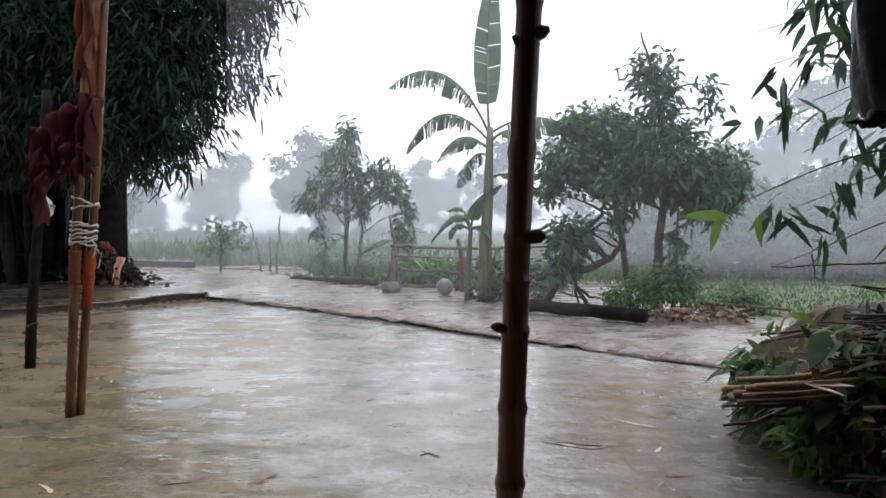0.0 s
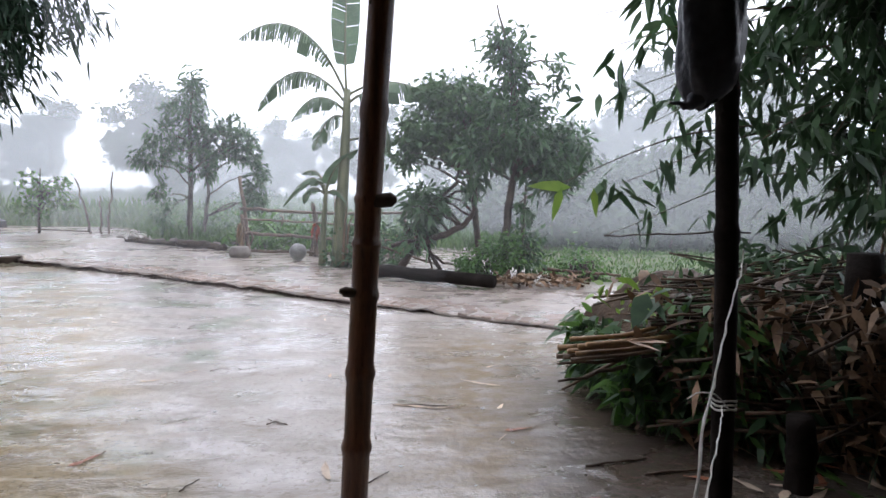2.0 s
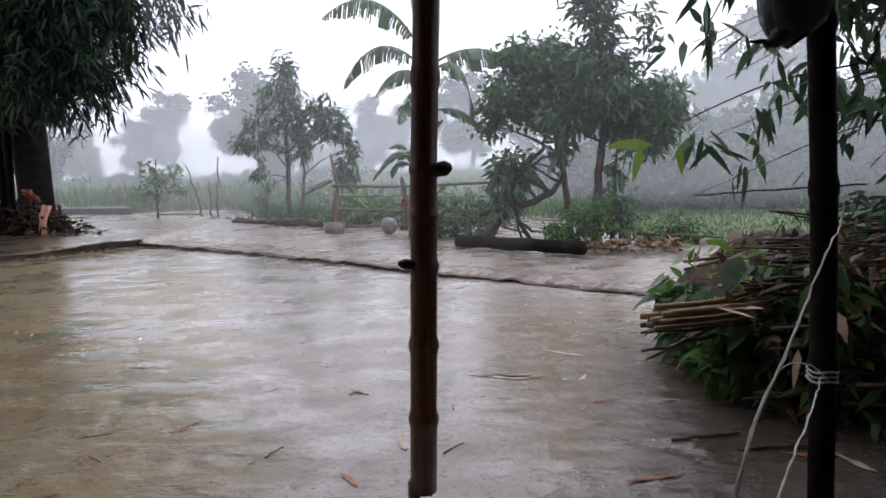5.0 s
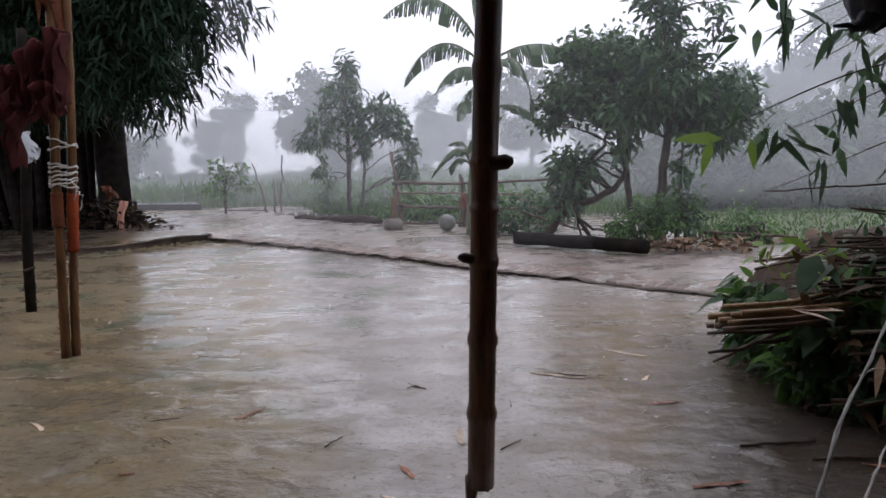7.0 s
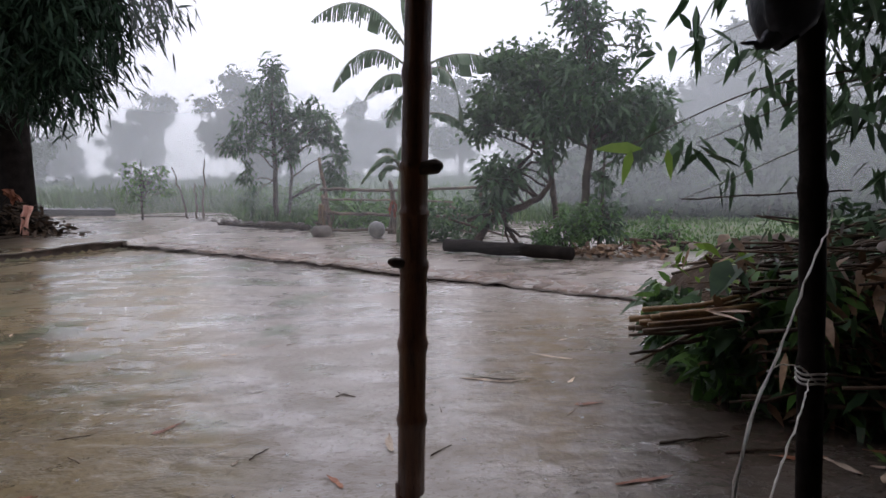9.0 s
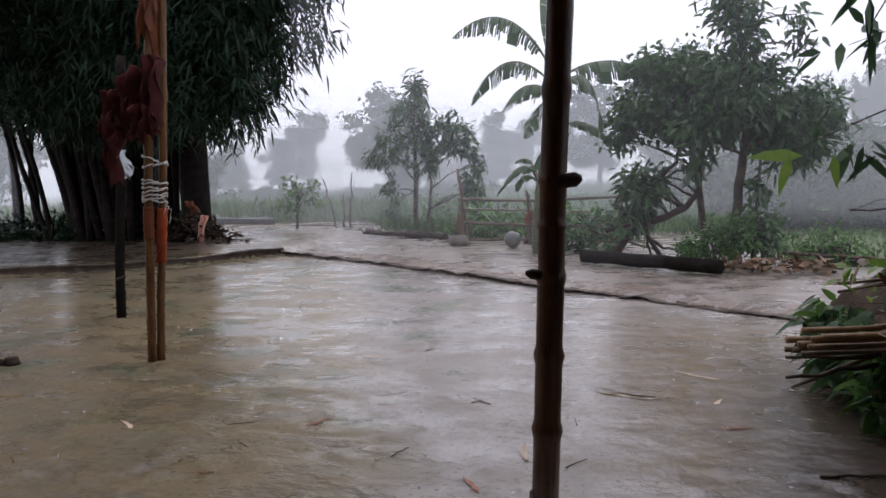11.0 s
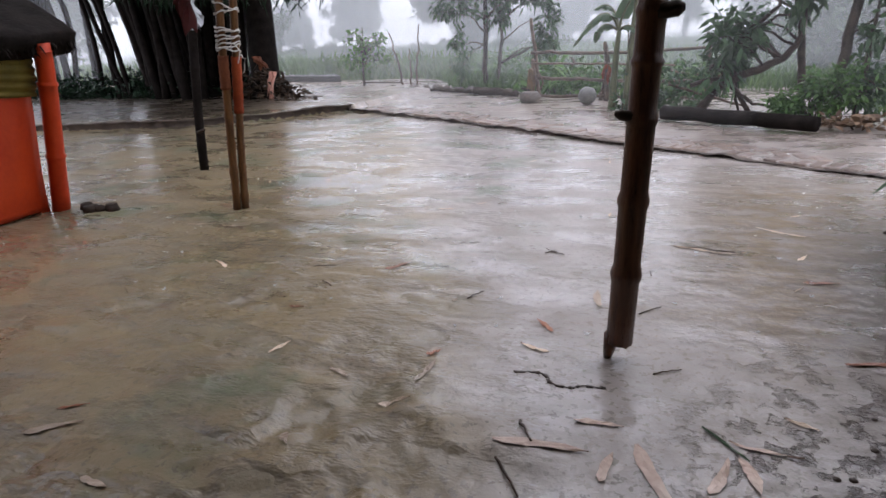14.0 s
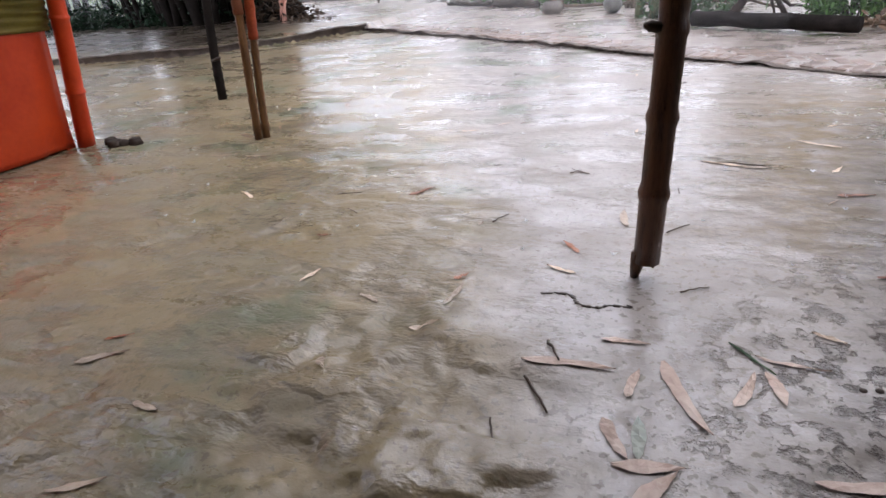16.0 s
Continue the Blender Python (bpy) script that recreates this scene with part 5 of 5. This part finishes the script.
    # bundle of cut stems poking out
    bun = thing("stem_bundle", (1.5, 3.62, 0.40), "bundle of pale cut bamboo stems jutting from the pile", "bamboo stems")
    for i in range(9):
        z, y = 0.385 + 0.034 * (i % 3) + rs.uniform(-0.012, 0.012), 3.54 + 0.05 * (i // 3) + rs.uniform(-0.012, 0.012)
        x0 = 1.11 + rs.uniform(0, 0.12)
        part("stem", culm([(x0, y, z), (x0 + 0.3, y + 0.03, z + 0.015), (x0 + 0.6, y + 0.08, z + 0.06 + rs.uniform(-0.03, 0.03))], rs.uniform(0.010, 0.016), [0.2 + 0.1 * rs.rand(), 0.55, 0.8], 8, 8), BAMBOO_CUT if i % 3 else RAIL, bun)
    for d, s in (((1, -0.3, 0.1), 0.24), ((0.8, -0.6, -0.1), 0.2), ((1, -0.2, 0.25), 0.22)):
        part("sheath", Shape().blades([(1.42, 3.54, 0.48)], [d], s * 0.8, 0.045, 0.2, twist=0.3), LEAF_DRY, bun, "pale torn stem sheath")
    for a, c2 in (((1.12, 3.6, 0.27), (1.45, 3.6, 0.34)), ((1.16, 3.66, 0.21), (1.5, 3.7, 0.36)), ((1.12, 3.62, 0.35), (1.45, 3.62, 0.37))):
        part("twig", Shape().tube(crooked([a, c2], 6, 0.006), np.linspace(0.006, 0.012, 6), 6), WOOD_STICK, bun)


brushwood()


def stump(at, h, r, label):
    m = Shape().tube(curve([(at[0], at[1], at[2] - 0.05), (at[0] + 0.01, at[1], at[2] + h * 0.5), (at[0] - 0.01, at[1], at[2] + h)], 9), np.linspace(r * 1.15, r, 9) * (1 + 0.05 * np.random.normal(size=9)), 12)
    tagged(put("stump", m, BLACK_SHADE_WOOD, at), label, "stump", "stumps by the brushwood")


stump((1.93, 3.02, 0.0), 0.30, 0.05, "short dark stump in front of the brushwood")
stump((2.40, 3.30, 0.0), 0.92, 0.07, "tall dark broken stump standing in the brushwood")
stump((2.75, 3.2, 0.0), 0.6, 0.09, "thick dark stump against the brushwood")
lying("stick", "long straight pole laid on the brushwood", (1.75, 3.5, 0.55), (2.45, 3.3, 0.66), 0.014, 0.012, WOOD_STICK, "stick")
lying("stick", "thin straight cane poking from the brushwood", (1.53, 4.15, 0.93), (2.5, 4.3, 0.95), 0.004, 0.006, WOOD_STICK, "stick")

brick = bmesh.new()
bmesh.ops.create_cube(brick, size=1)
bmesh.ops.scale(brick, vec=(0.17, 0.11, 0.10), verts=brick.verts)
bmesh.ops.bevel(brick, geom=brick.edges[:], offset=0.012, segments=2, affect="EDGES")
bmesh.ops.subdivide_edges(brick, edges=brick.edges[:], cuts=1)
for v in brick.verts:
    v.co += Vector((noise.noise(v.co * 30), noise.noise(v.co * 30 + Vector((5, 0, 0))), noise.noise(v.co * 25 + Vector((0, 9, 0))))) * 0.004
me = bpy.data.meshes.new("brick")
brick.to_mesh(me)
me.materials.append(BRICK)
ob = new("brick", me)
ob.matrix_world = pose(1.60, 2.50, 0.055, 0, 3, -8)
tagged(ob, "worn plastered brick lying by the post", "brick")
tub = thing("basin", (1.24, 2.42, 0), "black rubber basin standing by the post", "basin")
part("bowl", Shape().lathe((1.24, 2.42, 0), [(0.02, 0.005), (0.14, 0.005), (0.17, 0.05), (0.185, 0.06), (0.185, 0.068), (0.16, 0.065), (0.135, 0.02), (0.02, 0.015)], 28), BASIN, tub)


# ---------- bamboo branches over the brushwood ----------
def right_bamboo():
    rs = np.random.RandomState(80)
    np.random.seed(80)
    b = thing("bamboo_clump", (4.4, 5.0, 0), "leafy bamboo clump arching over the brushwood", "bamboo")
    tips = [(1.56, 4.2, 0.93), (1.62, 4.2, 1.22), (1.70, 4.2, 1.52), (1.45, 4.25, 2.15), (1.9, 4.4, 1.75), (2.1, 4.4, 2.05), (1.75, 4.3, 2.4), (2.3, 4.2, 1.4), (2.2, 4.6, 2.6), (2.5, 4.4, 1.8), (2.6, 4.2, 2.2), (1.5, 4.1, 1.95), (1.55, 4.3, 1.72), (2.9, 4.2, 1.5), (2.9, 4.4, 2.5), (3.1, 4.2, 1.1), (3.2, 4.3, 2.0), (2.7, 4.6, 2.9), (3.4, 4.2, 1.6), (3.5, 4.3, 2.3), (3.0, 4.0, 0.95)]
    tips += [(1.14, 4.0, 1.18)]
    # high branches out of view, added to shade the brushwood
    tips += [(1.9 + 0.3 * (i % 6), 3.4 + 0.35 * (i // 6), 2.75 + 0.2 * (i % 3)) for i in range(18)]
    pts, outs = [], []
    # unseen leaf canopy added overhead to keep sky light off the pile
    over, way = in_lobes([(3.4, 3.4, 3.6, 1.9, 1.4, 0.6)], 420, rs, 0.2)
    part("crown", whorls(Shape(), over, way, 10, 0.2, 0.038, rs, 0.9, 0.1), LEAF_BAMBOO, b)
    for i, t in enumerate(tips):
        root = np.array((4.3 + 0.25 * rs.normal(), 4.9 + 0.25 * rs.normal(), 0.0))
        shoulder = np.array((3.9 + 0.2 * rs.normal(), 4.7, min(t[2] + 0.5, 2.6) * 0.9))
        tip = np.array(t)
        line = curve([root, shoulder, (shoulder * 0.45 + tip * 0.55) + (0, 0, 0.22), tip], 26)
        part("culm", Shape().tube(line, np.linspace(0.013, 0.002, 26), 6), WOOD_STICK if i % 2 else BANANA_STEM, b)
        dense = 3 if t[0] > 2.15 else 2
        for j in range(9, 26):
            if line[j][0] < 2.2 and rs.rand() < (0.9 if t[2] < 1.7 and j < 23 else 0.6):
                continue
            for _ in range(dense):
                pts.append(line[j] + rs.normal(0, 0.05 if line[j][0] < 2.2 else 0.13, 3))
                outs.append((-0.5, -0.2, -0.2))
    part("leaves", whorls(Shape(), np.array(pts), np.array(outs), 4, 0.185, 0.042, rs, 1.2, 0.03, 0.9, 0.4), LEAF_BAMBOO, b)
    pale = [pts[i] for i in range(0, len(pts), 45)]
    part("pale_leaves", whorls(Shape(), np.array(pale), np.tile((-0.6, -0.2, -0.2), (len(pale), 1)), 1, 0.16, 0.035, rs, 0.5), LEAF_YOUNG, b, "yellowing leaves")
    for a, d, size in (((1.28, 4.0, 1.19), (-0.95, -0.1, 0.08), 0.25), ((1.22, 3.98, 1.19), (-0.3, -0.2, -0.9), 0.18), ((1.40, 4.0, 1.19), (0.1, -0.1, -0.9), 0.15)):
        part("young_leaf", Shape().blades([a], [d], size, size * 0.26, 0.2, up=(0, -1, 0.4), twist=0.2), LEAF_YOUNG, b, "bright young leaf at a branch tip")


right_bamboo()


# ---------- field, far trees, haze sheets ---
def crop(name, label, area, count, height, width, mat, seed, sink=-0.25):
    rs = np.random.RandomState(seed)
    np.random.seed(seed)
    x = rs.uniform(area[0], area[1], count)
    y = area[2] + (area[3] - area[2]) * rs.rand(count) ** 1.5
    keep = y > 14.2 + 3.4 * smoothstep(-x, 4.0, 6.5) - (1.8 if area[0] > -10 else 0.0) * smoothstep(x, -4.5, -3.5)
    keep |= x > 2.5
    keep &= (y > 12.75 + 0.72 * np.clip(-2.4 - x, 0, 3.2)) | (x > 2.5)
    x, y = x[keep], y[keep]
    count = len(x)
    z = ground_height(x, y)
    d = np.stack([rs.normal(0, 0.28, count), rs.normal(0, 0.28, count), np.ones(count)], 1)
    m = Shape().blades(np.stack([x, y, z], 1), d, height * rs.uniform(0.5, 1.15, count), width * (1 + (y - area[2]) * 0.04), 0.5, up=(0.2, 1, 0))
    tagged(put(name, m, mat, (0, area[2], 0)), label, "crop", kind="stuff")


crop("field_crop", "tall green crop filling the flooded field", (-32, 3.0, 17.5, 60), 23000, 1.15, 0.05, GRASS, 90)
crop("grass_verge", "rank grass and weeds behind the fence", (-9, 3, 12.6, 17.5), 7000, 0.5, 0.03, GRASS, 91)
crop("grass_verge", "short wet grass beside the pond bank", (2.6, 14, 9.2, 20), 9000, 0.13, 0.025, GRASS, 92)


def wild_bushes(name, label, lobes, count, seed, mat=FAR_LEAF, length=0.42, width=0.17):
    rs = np.random.RandomState(seed)
    np.random.seed(seed)
    c, d = in_lobes(lobes, count, rs, 0.5)
    c = c[c[:, 2] > -0.2]
    t = thing(name, (lobes[0][0], lobes[0][1], -0.15), label, "bushes", kind="stuff")
    part("leaves", whorls(Shape(), c, d[:len(c)], 9, length, width, rs, 0.2, 0.15), mat, t)
    m = Shape()
    for q in c[:40]:
        m.tube(crooked([(q[0], q[1], -0.2), (q[0] + 0.1, q[1], q[2] * 0.5), q], 5, 0.03), np.linspace(0.04, 0.01, 5), 5)
    part("stems", m, BARK, t)


wild_bushes("thicket", "dark wet thicket along the far bank", [(5.5, 19, 0.7, 2.2, 1.2, 1.0), (8.5, 18.5, 0.8, 2.4, 1.4, 1.3), (12, 18, 1.0, 2.6, 1.5, 1.6), (15.5, 17, 1.2, 2.5, 1.5, 1.8), (3.2, 20, 0.5, 1.8, 1.0, 0.8), (7, 20.5, 1.3, 3.0, 1.0, 1.2), (11, 20, 1.7, 3.0, 1.0, 1.4)], 5200, 93)
wild_bushes("bush", "small leafy bush on the grass bank", [(3.1, 9.1, 0.12, 0.25, 0.2, 0.22)], 60, 94, LEAF_FRESH, 0.1, 0.04)
wild_bushes("weed_clump", "tall leafy weeds behind the fence", [(-1.5, 12.6, 0.2, 1.0, 0.3, 0.35), (0.3, 12.2, 0.2, 1.0, 0.3, 0.4), (-3, 14.8, 0.15, 1.6, 0.3, 0.4)], 260, 95, LEAF_FRESH, 0.2, 0.06)


def far_tree(at, h, r, seed, label, slim=1.0):
    rs = np.random.RandomState(seed)
    x, y = at
    lobes = []
    for k in range(26):
        z = h * (0.3 + 0.66 * (k / 25))
        reach = r * (0.35 + 0.8 * math.sin(math.pi * (0.12 + 0.8 * k / 25))) * slim
        size = r * rs.uniform(0.10, 0.27) * slim
        lobes.append((x + rs.uniform(-1, 1) * reach, y + rs.normal(0, r * 0.25), z + rs.normal(0, 0.035 * h), size, r * 0.25, size * rs.uniform(0.45, 0.9)))
    lobes.append((x, y, h * 0.7, r * 0.3 * slim, r * 0.3, h * 0.17))
    tree("tree", label, [(x, y, -0.3), (x + 0.1 * r, y, h * 0.4), (x, y, h * 0.85)], [0.03 * h, 0.02 * h, 0.008 * h], lobes, int(340 * r ** 0.8 * slim), 12, 0.13 * h ** 0.5, 0.06 * h ** 0.5, FAR_LEAF, limbs=10, seed=seed, spread=0.05 * r + 0.1, limb_r=0.012 * h)


FAR = "tree blurred by rain beyond the fields"
far_tree((-9.4, 30), 5.6, 1.9, 101, "round-crowned " + FAR)
far_tree((-7.4, 50), 7.0, 1.5, 102, "slim " + FAR, 0.6)
far_tree((-5.2, 51), 5.4, 2.0, 103, "low " + FAR)
far_tree((-23.6, 50), 7.6, 2.0, 104, "slender " + FAR, 0.8)
far_tree((-27.2, 51), 5.6, 1.6, 114, "slender " + FAR, 0.7)
far_tree((-31.5, 51), 4.8, 2.6, 105, "low " + FAR)
far_tree((-15.5, 55), 3.6, 2.6, 106, "low " + FAR)
far_tree((0.6, 49), 7.8, 2.5, 107, "tall " + FAR)
far_tree((5.0, 34), 7.0, 2.6, 108, "broad " + FAR)
far_tree((16.4, 35), 8.5, 2.8, 109, "great spreading " + FAR)
far_tree((11.5, 36), 5.6, 2.2, 110, "low spreading " + FAR)
far_tree((22.5, 32), 7.4, 3.0, 111, "great dense " + FAR)
far_tree((-12, 60), 3.6, 3.0, 112, "low " + FAR)
far_tree((-32, 44), 4.5, 3.0, 113, "low " + FAR)
# tree added behind the grove to dim the bright gap between culms
far_tree((-31, 26), 6.5, 3.4, 115, "broad " + FAR)
wild_bushes("hedge", "low hedge lost in rain beyond the crop", [(-34 + 3.4 * i, 43 + (i % 3), 0.3, 2.3, 1.0, 0.35 + 0.15 * (i % 4)) for i in range(9)], 1100, 96, FAR_LEAF, 0.6, 0.25)

# upright translucent sheets added to imitate haze thickening with distance
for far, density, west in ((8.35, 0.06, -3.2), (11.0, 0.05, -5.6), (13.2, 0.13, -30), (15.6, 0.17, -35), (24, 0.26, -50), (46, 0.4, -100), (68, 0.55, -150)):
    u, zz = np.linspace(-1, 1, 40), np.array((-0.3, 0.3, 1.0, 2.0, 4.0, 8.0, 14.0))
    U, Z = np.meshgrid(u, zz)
    veil = put("haze_sheet", Shape().sheet(np.stack([west + (far * 2.2 - west) * (U + 1) / 2, far + far * 0.06 * np.cos(3 * U), Z], -1)), haze_sheet_material("haze_sheet", density), (0, 0, 0))
    tagged(veil, "added translucent sheet imitating rain haze over the fields", "mist", kind="stuff")


# ---------- fallen leaves and twigs on the yard ----------
def fallen(x, y, angle, length, width, mat, curl=0.25, name="fallen_leaf", label="dry bamboo leaf lying on wet clay"):
    k = 9
    s = np.linspace(0, 1, k)
    w = width / 2 * 1.75 * (s + 0.01) ** 0.55 * np.clip(1 - s, 0, 1) ** 0.9 * (1 + 0.2 * np.sin(7 * s + x * 40) + 0.08 * np.sin(23 * s + y * 30))
    z = 0.005 + curl * length * 0.12 * (s - 0.4) ** 2
    ca, sa = math.cos(radians(angle)), math.sin(radians(angle))
    bend = 0.05 * length * math.sin(x * 37 + y * 11) * np.sin(np.pi * s)
    grid = []
    for side, lift in ((-1, 0.0), (0, 1.2), (1, 0.0)):
        u, v = (s - 0.5) * length, side * w + bend
        gx_, gy_ = x + u * ca - v * sa, y + u * sa + v * ca
        grid.append(np.stack([gx_, gy_, ground_height(gx_, gy_) + z + lift * w * curl * 0.15 + 0.002 * np.sin(14 * s + side * 2 + x * 50)], 1))
    base = (x, y, gz(x, y))
    ob = put(name, Shape().sheet(grid), mat, base, smooth=False)
    s_mod = ob.modifiers.new("thickness", "SOLIDIFY")
    s_mod.thickness = 0.0008
    return tagged(ob, label, "leaf" if "leaf" in name else "twig", "leaves on the yard")


def twig(x, y, angle, length, r, mat=WOOD_STICK, label="thin wet twig lying on the clay"):
    ca, sa = math.cos(radians(angle)) * length / 2, math.sin(radians(angle)) * length / 2
    z = gz(x, y) + r * 0.8
    m = Shape().tube(crooked([(x - ca, y - sa, z), (x, y, z + 0.004), (x + ca, y + sa, z + 0.002)], 7, r * 0.4), np.linspace(r, r * 0.6, 7), 6)
    tagged(put("twig", m, mat, (x, y, z)), label, "twig", "twigs on the yard")


PALE, RED = "pale dry bamboo leaf lying on wet clay", "red-brown dead leaf lying on wet clay"
for x, y, a, ln in ((-0.93, 3.47, 55, 0.16), (-0.10, 2.99, 130, 0.12), (1.0, 2.97, 12, 0.22), (0.96, 3.69, 8, 0.14), (-0.44, 2.68, 60, 0.07)):
    fallen(x, y, a, ln, 0.035, LEAF_RED, 0.5, label=RED)
for x, y, a, ln in ((-1.06, 4.57, 20, 0.12), (-2.52, 3.9, 15, 0.19), (-2.28, 3.9, 0, 0.16), (-1.86, 3.27, 150, 0.15), (-1.02, 2.57, 75, 0.11), (0.46, 4.03, 170, 0.2), (0.62, 4.02, 10, 0.16), (0.90, 4.43, 150, 0.25), (0.94, 4.02, 60, 0.1), (-0.1, 2.80, 160, 0.12)):
    fallen(x, y, a, ln, 0.03, LEAF_DRY, 0.3, label=PALE)
for x, y, a, ln, w in ((0.03, 2.25, 5, 0.26, 0.045), (0.21, 2.22, 80, 0.12, 0.04), (0.34, 2.20, -65, 0.30, 0.055), (0.48, 2.27, 70, 0.15, 0.04), (0.55, 2.28, -75, 0.14, 0.045), (0.60, 2.41, -8, 0.18, 0.02), (0.19, 2.0, -60, 0.14, 0.05), (0.27, 1.93, 10, 0.16, 0.05), (0.29, 1.87, 55, 0.15, 0.05), (0.70, 2.0, 8, 0.2, 0.05), (0.17, 2.40, 0, 0.14, 0.03)):
    fallen(x, y, a, ln, w * 1.1, LEAF_SHEATH, 0.35, label="large pale bamboo sheath lying on trodden mud")
for x, y, a, ln in ((-1.40, 1.93, 35, 0.17), (-1.0, 1.5, 35, 0.14), (-1.05, 1.77, -5, 0.1), (-0.66, 2.07, -50, 0.08), (-0.72, 2.48, -30, 0.12), (-0.42, 2.55, 85, 0.16), (-0.45, 2.35, 20, 0.1)):
    fallen(x, y, a, ln, 0.035, LEAF_DRY, 0.3, label="tan leaf half sunk in yellow mud")
fallen(0.24, 2.02, 95, 0.15, 0.05, LEAF_GREY, 0.4, label="grey-green leaf lying on trodden mud")
fallen(0.50, 2.40, -50, 0.17, 0.018, LEAF_BAMBOO, 0.4, label="green bamboo leaf lying on trodden mud")
fallen(-0.21, 3.84, 150, 0.12, 0.02, WOOD_STICK, 0.5, label="dark curled leaf lying in a puddle")
fallen(0.07, 3.3, 100, 0.16, 0.05, LEAF_DRY, 0.3, label=PALE)
for x, y, a, ln, r in ((-0.03, 2.12, -55, 0.16, 0.005), (-0.02, 2.3, -60, 0.1, 0.005), (0.5, 4.05, 175, 0.3, 0.004), (-1.3, 3.4, 20, 0.25, 0.003), (-0.1, 1.95, -70, 0.12, 0.003), (0.35, 2.75, 30, 0.1, 0.003), (1.3, 3.3, 10, 0.3, 0.006), (1.55, 3.2, 5, 0.35, 0.006), (1.9, 2.85, 170, 0.22, 0.01)):
    twig(x, y, a, ln, r)
rs = np.random.RandomState(120)
for k in range(42):
    x, y = rs.uniform(-3.4, 1.6), rs.uniform(1.9, 7.2)
    if rs.rand() < 0.4:
        twig(x, y, rs.uniform(0, 180), rs.uniform(0.04, 0.12), 0.003)
    else:
        fallen(x, y, rs.uniform(0, 180), rs.uniform(0.04, 0.10), rs.uniform(0.012, 0.025), (LEAF_DRY, LEAF_DRY, LEAF_RED)[k % 3], 0.3, label=(PALE, PALE, RED)[k % 3])
for k in range(26):
    x, y = rs.uniform(1.6, 2.5), rs.uniform(2.75, 3.2)
    fallen(x, y, rs.uniform(0, 180), rs.uniform(0.1, 0.22), 0.045, (LEAF_DRY, LEAF_FRESH, LEAF_RED)[k % 3], 0.6, label="fallen leaf at the foot of the brushwood")
line = crooked([(-0.13, 2.62, 0.0), (-0.04, 2.63, 0.0), (0.0, 2.58, 0.0), (0.06, 2.57, 0.0), (0.10, 2.59, 0.0), (0.17, 2.60, 0.0)], 60, 0.003)
line[:, 2] = ground_height(line[:, 0], line[:, 1]) + 0.0015
# thin dark bead on the clay draws the crack's shade; no recess is cut
crack = Shape().tube(line, np.clip(0.005 + 0.003 * np.sin(np.arange(60) * 0.9) + 0.002 * np.sin(np.arange(60) * 2.3), 0.0015, 1), 6, 0.5)
tagged(put("mud_crack", crack, EDGE_CLAY, (0, 2.6, 0)), "dark bead drawn for a crack's shade in the clay by the post's foot", "crack")
lumps = Shape()
for k in range(170):
    x, y = rs.uniform(0.5, 1.35), rs.uniform(1.75, 2.75)
    if x < 0.7 + 0.35 * rs.rand():
        continue
    r = rs.uniform(0.004, 0.012)
    lumps.lathe((x, y, gz(x, y)), [(r * 0.6, -0.3 * r), (r, 0.1 * r), (r * 0.7, 0.5 * r), (r * 0.2, 0.65 * r)], 7)
tagged(put("mud_clods", lumps, EDGE_CLAY, (0.9, 2.2, 0)), "dark crumbled clods of trodden mud", "mud", kind="stuff")


# ---------- rain splashes ----------
def splashes():
    r = np.random.RandomState(130)
    np.random.seed(130)
    k = 300
    x, y = r.uniform(-5, 3.2, k), 2.9 + 9.5 * r.rand(k) ** 1.3
    c = np.repeat(np.stack([x, y, ground_height(x, y)], 1), 5, 0)
    a = np.tile(np.arange(5) * 1.257, k) + np.repeat(r.rand(k) * 6, 5)
    d = np.stack([np.cos(a), np.sin(a), np.full(5 * k, 1.1)], 1)
    size = np.repeat(0.008 + 0.014 * r.rand(k), 5) * r.uniform(0.6, 1.2, 5 * k)
    tagged(put("rain_splash", Shape().blades(c, d, size, size * 0.3, 0.6), WATER), "tiny splashes of rain on the flooded yard", "splash", kind="stuff")


splashes()


# ---------- brick paving along the raised path ----------
def paving():
    b = bmesh.new()
    bmesh.ops.create_cube(b, size=1)
    bmesh.ops.scale(b, vec=(0.105, 0.22, 0.065), verts=b.verts)
    bmesh.ops.bevel(b, geom=b.edges[:], offset=0.01, segments=1, affect="EDGES")
    mesh = bpy.data.meshes.new("brick")
    b.to_mesh(mesh)
    mesh.materials.append(BRICK_MUD)
    r = np.random.RandomState(140)
    xs = np.linspace(-4.7, 2.6, 900)
    ys = ledge_line(xs) - 0.10 * fbm(xs * 2.3, ledge_line(xs) * 0.5)
    run = np.concatenate([[0], np.cumsum(np.hypot(np.diff(xs), np.diff(ys)))])
    for row, (gap, depth, turn, share) in enumerate(((0.122, 0.13, 0, 0.92), (0.165, 0.34, 45, 0.72), (0.165, 0.46, -45, 0.62))):
        for at in np.arange(0.1, run[-1] - 0.1, gap):
            if r.rand() > share:
                continue
            x, y = np.interp(at, run, xs), np.interp(at, run, ys)
            x2, y2 = np.interp(at + 0.25, run, xs), np.interp(at + 0.25, run, ys)
            a = math.atan2(y2 - y, x2 - x)
            x, y = x - math.sin(a) * depth, y + math.cos(a) * depth
            ob = new("brick", mesh)
            ob.parent = path_edge
            ob.matrix_basis = pose(x, y, gz(x, y) - 0.026 + r.uniform(-0.006, 0.006), r.normal(0, 2.0), r.normal(0, 2.0), math.degrees(a) + turn + r.normal(0, 3))


paving()
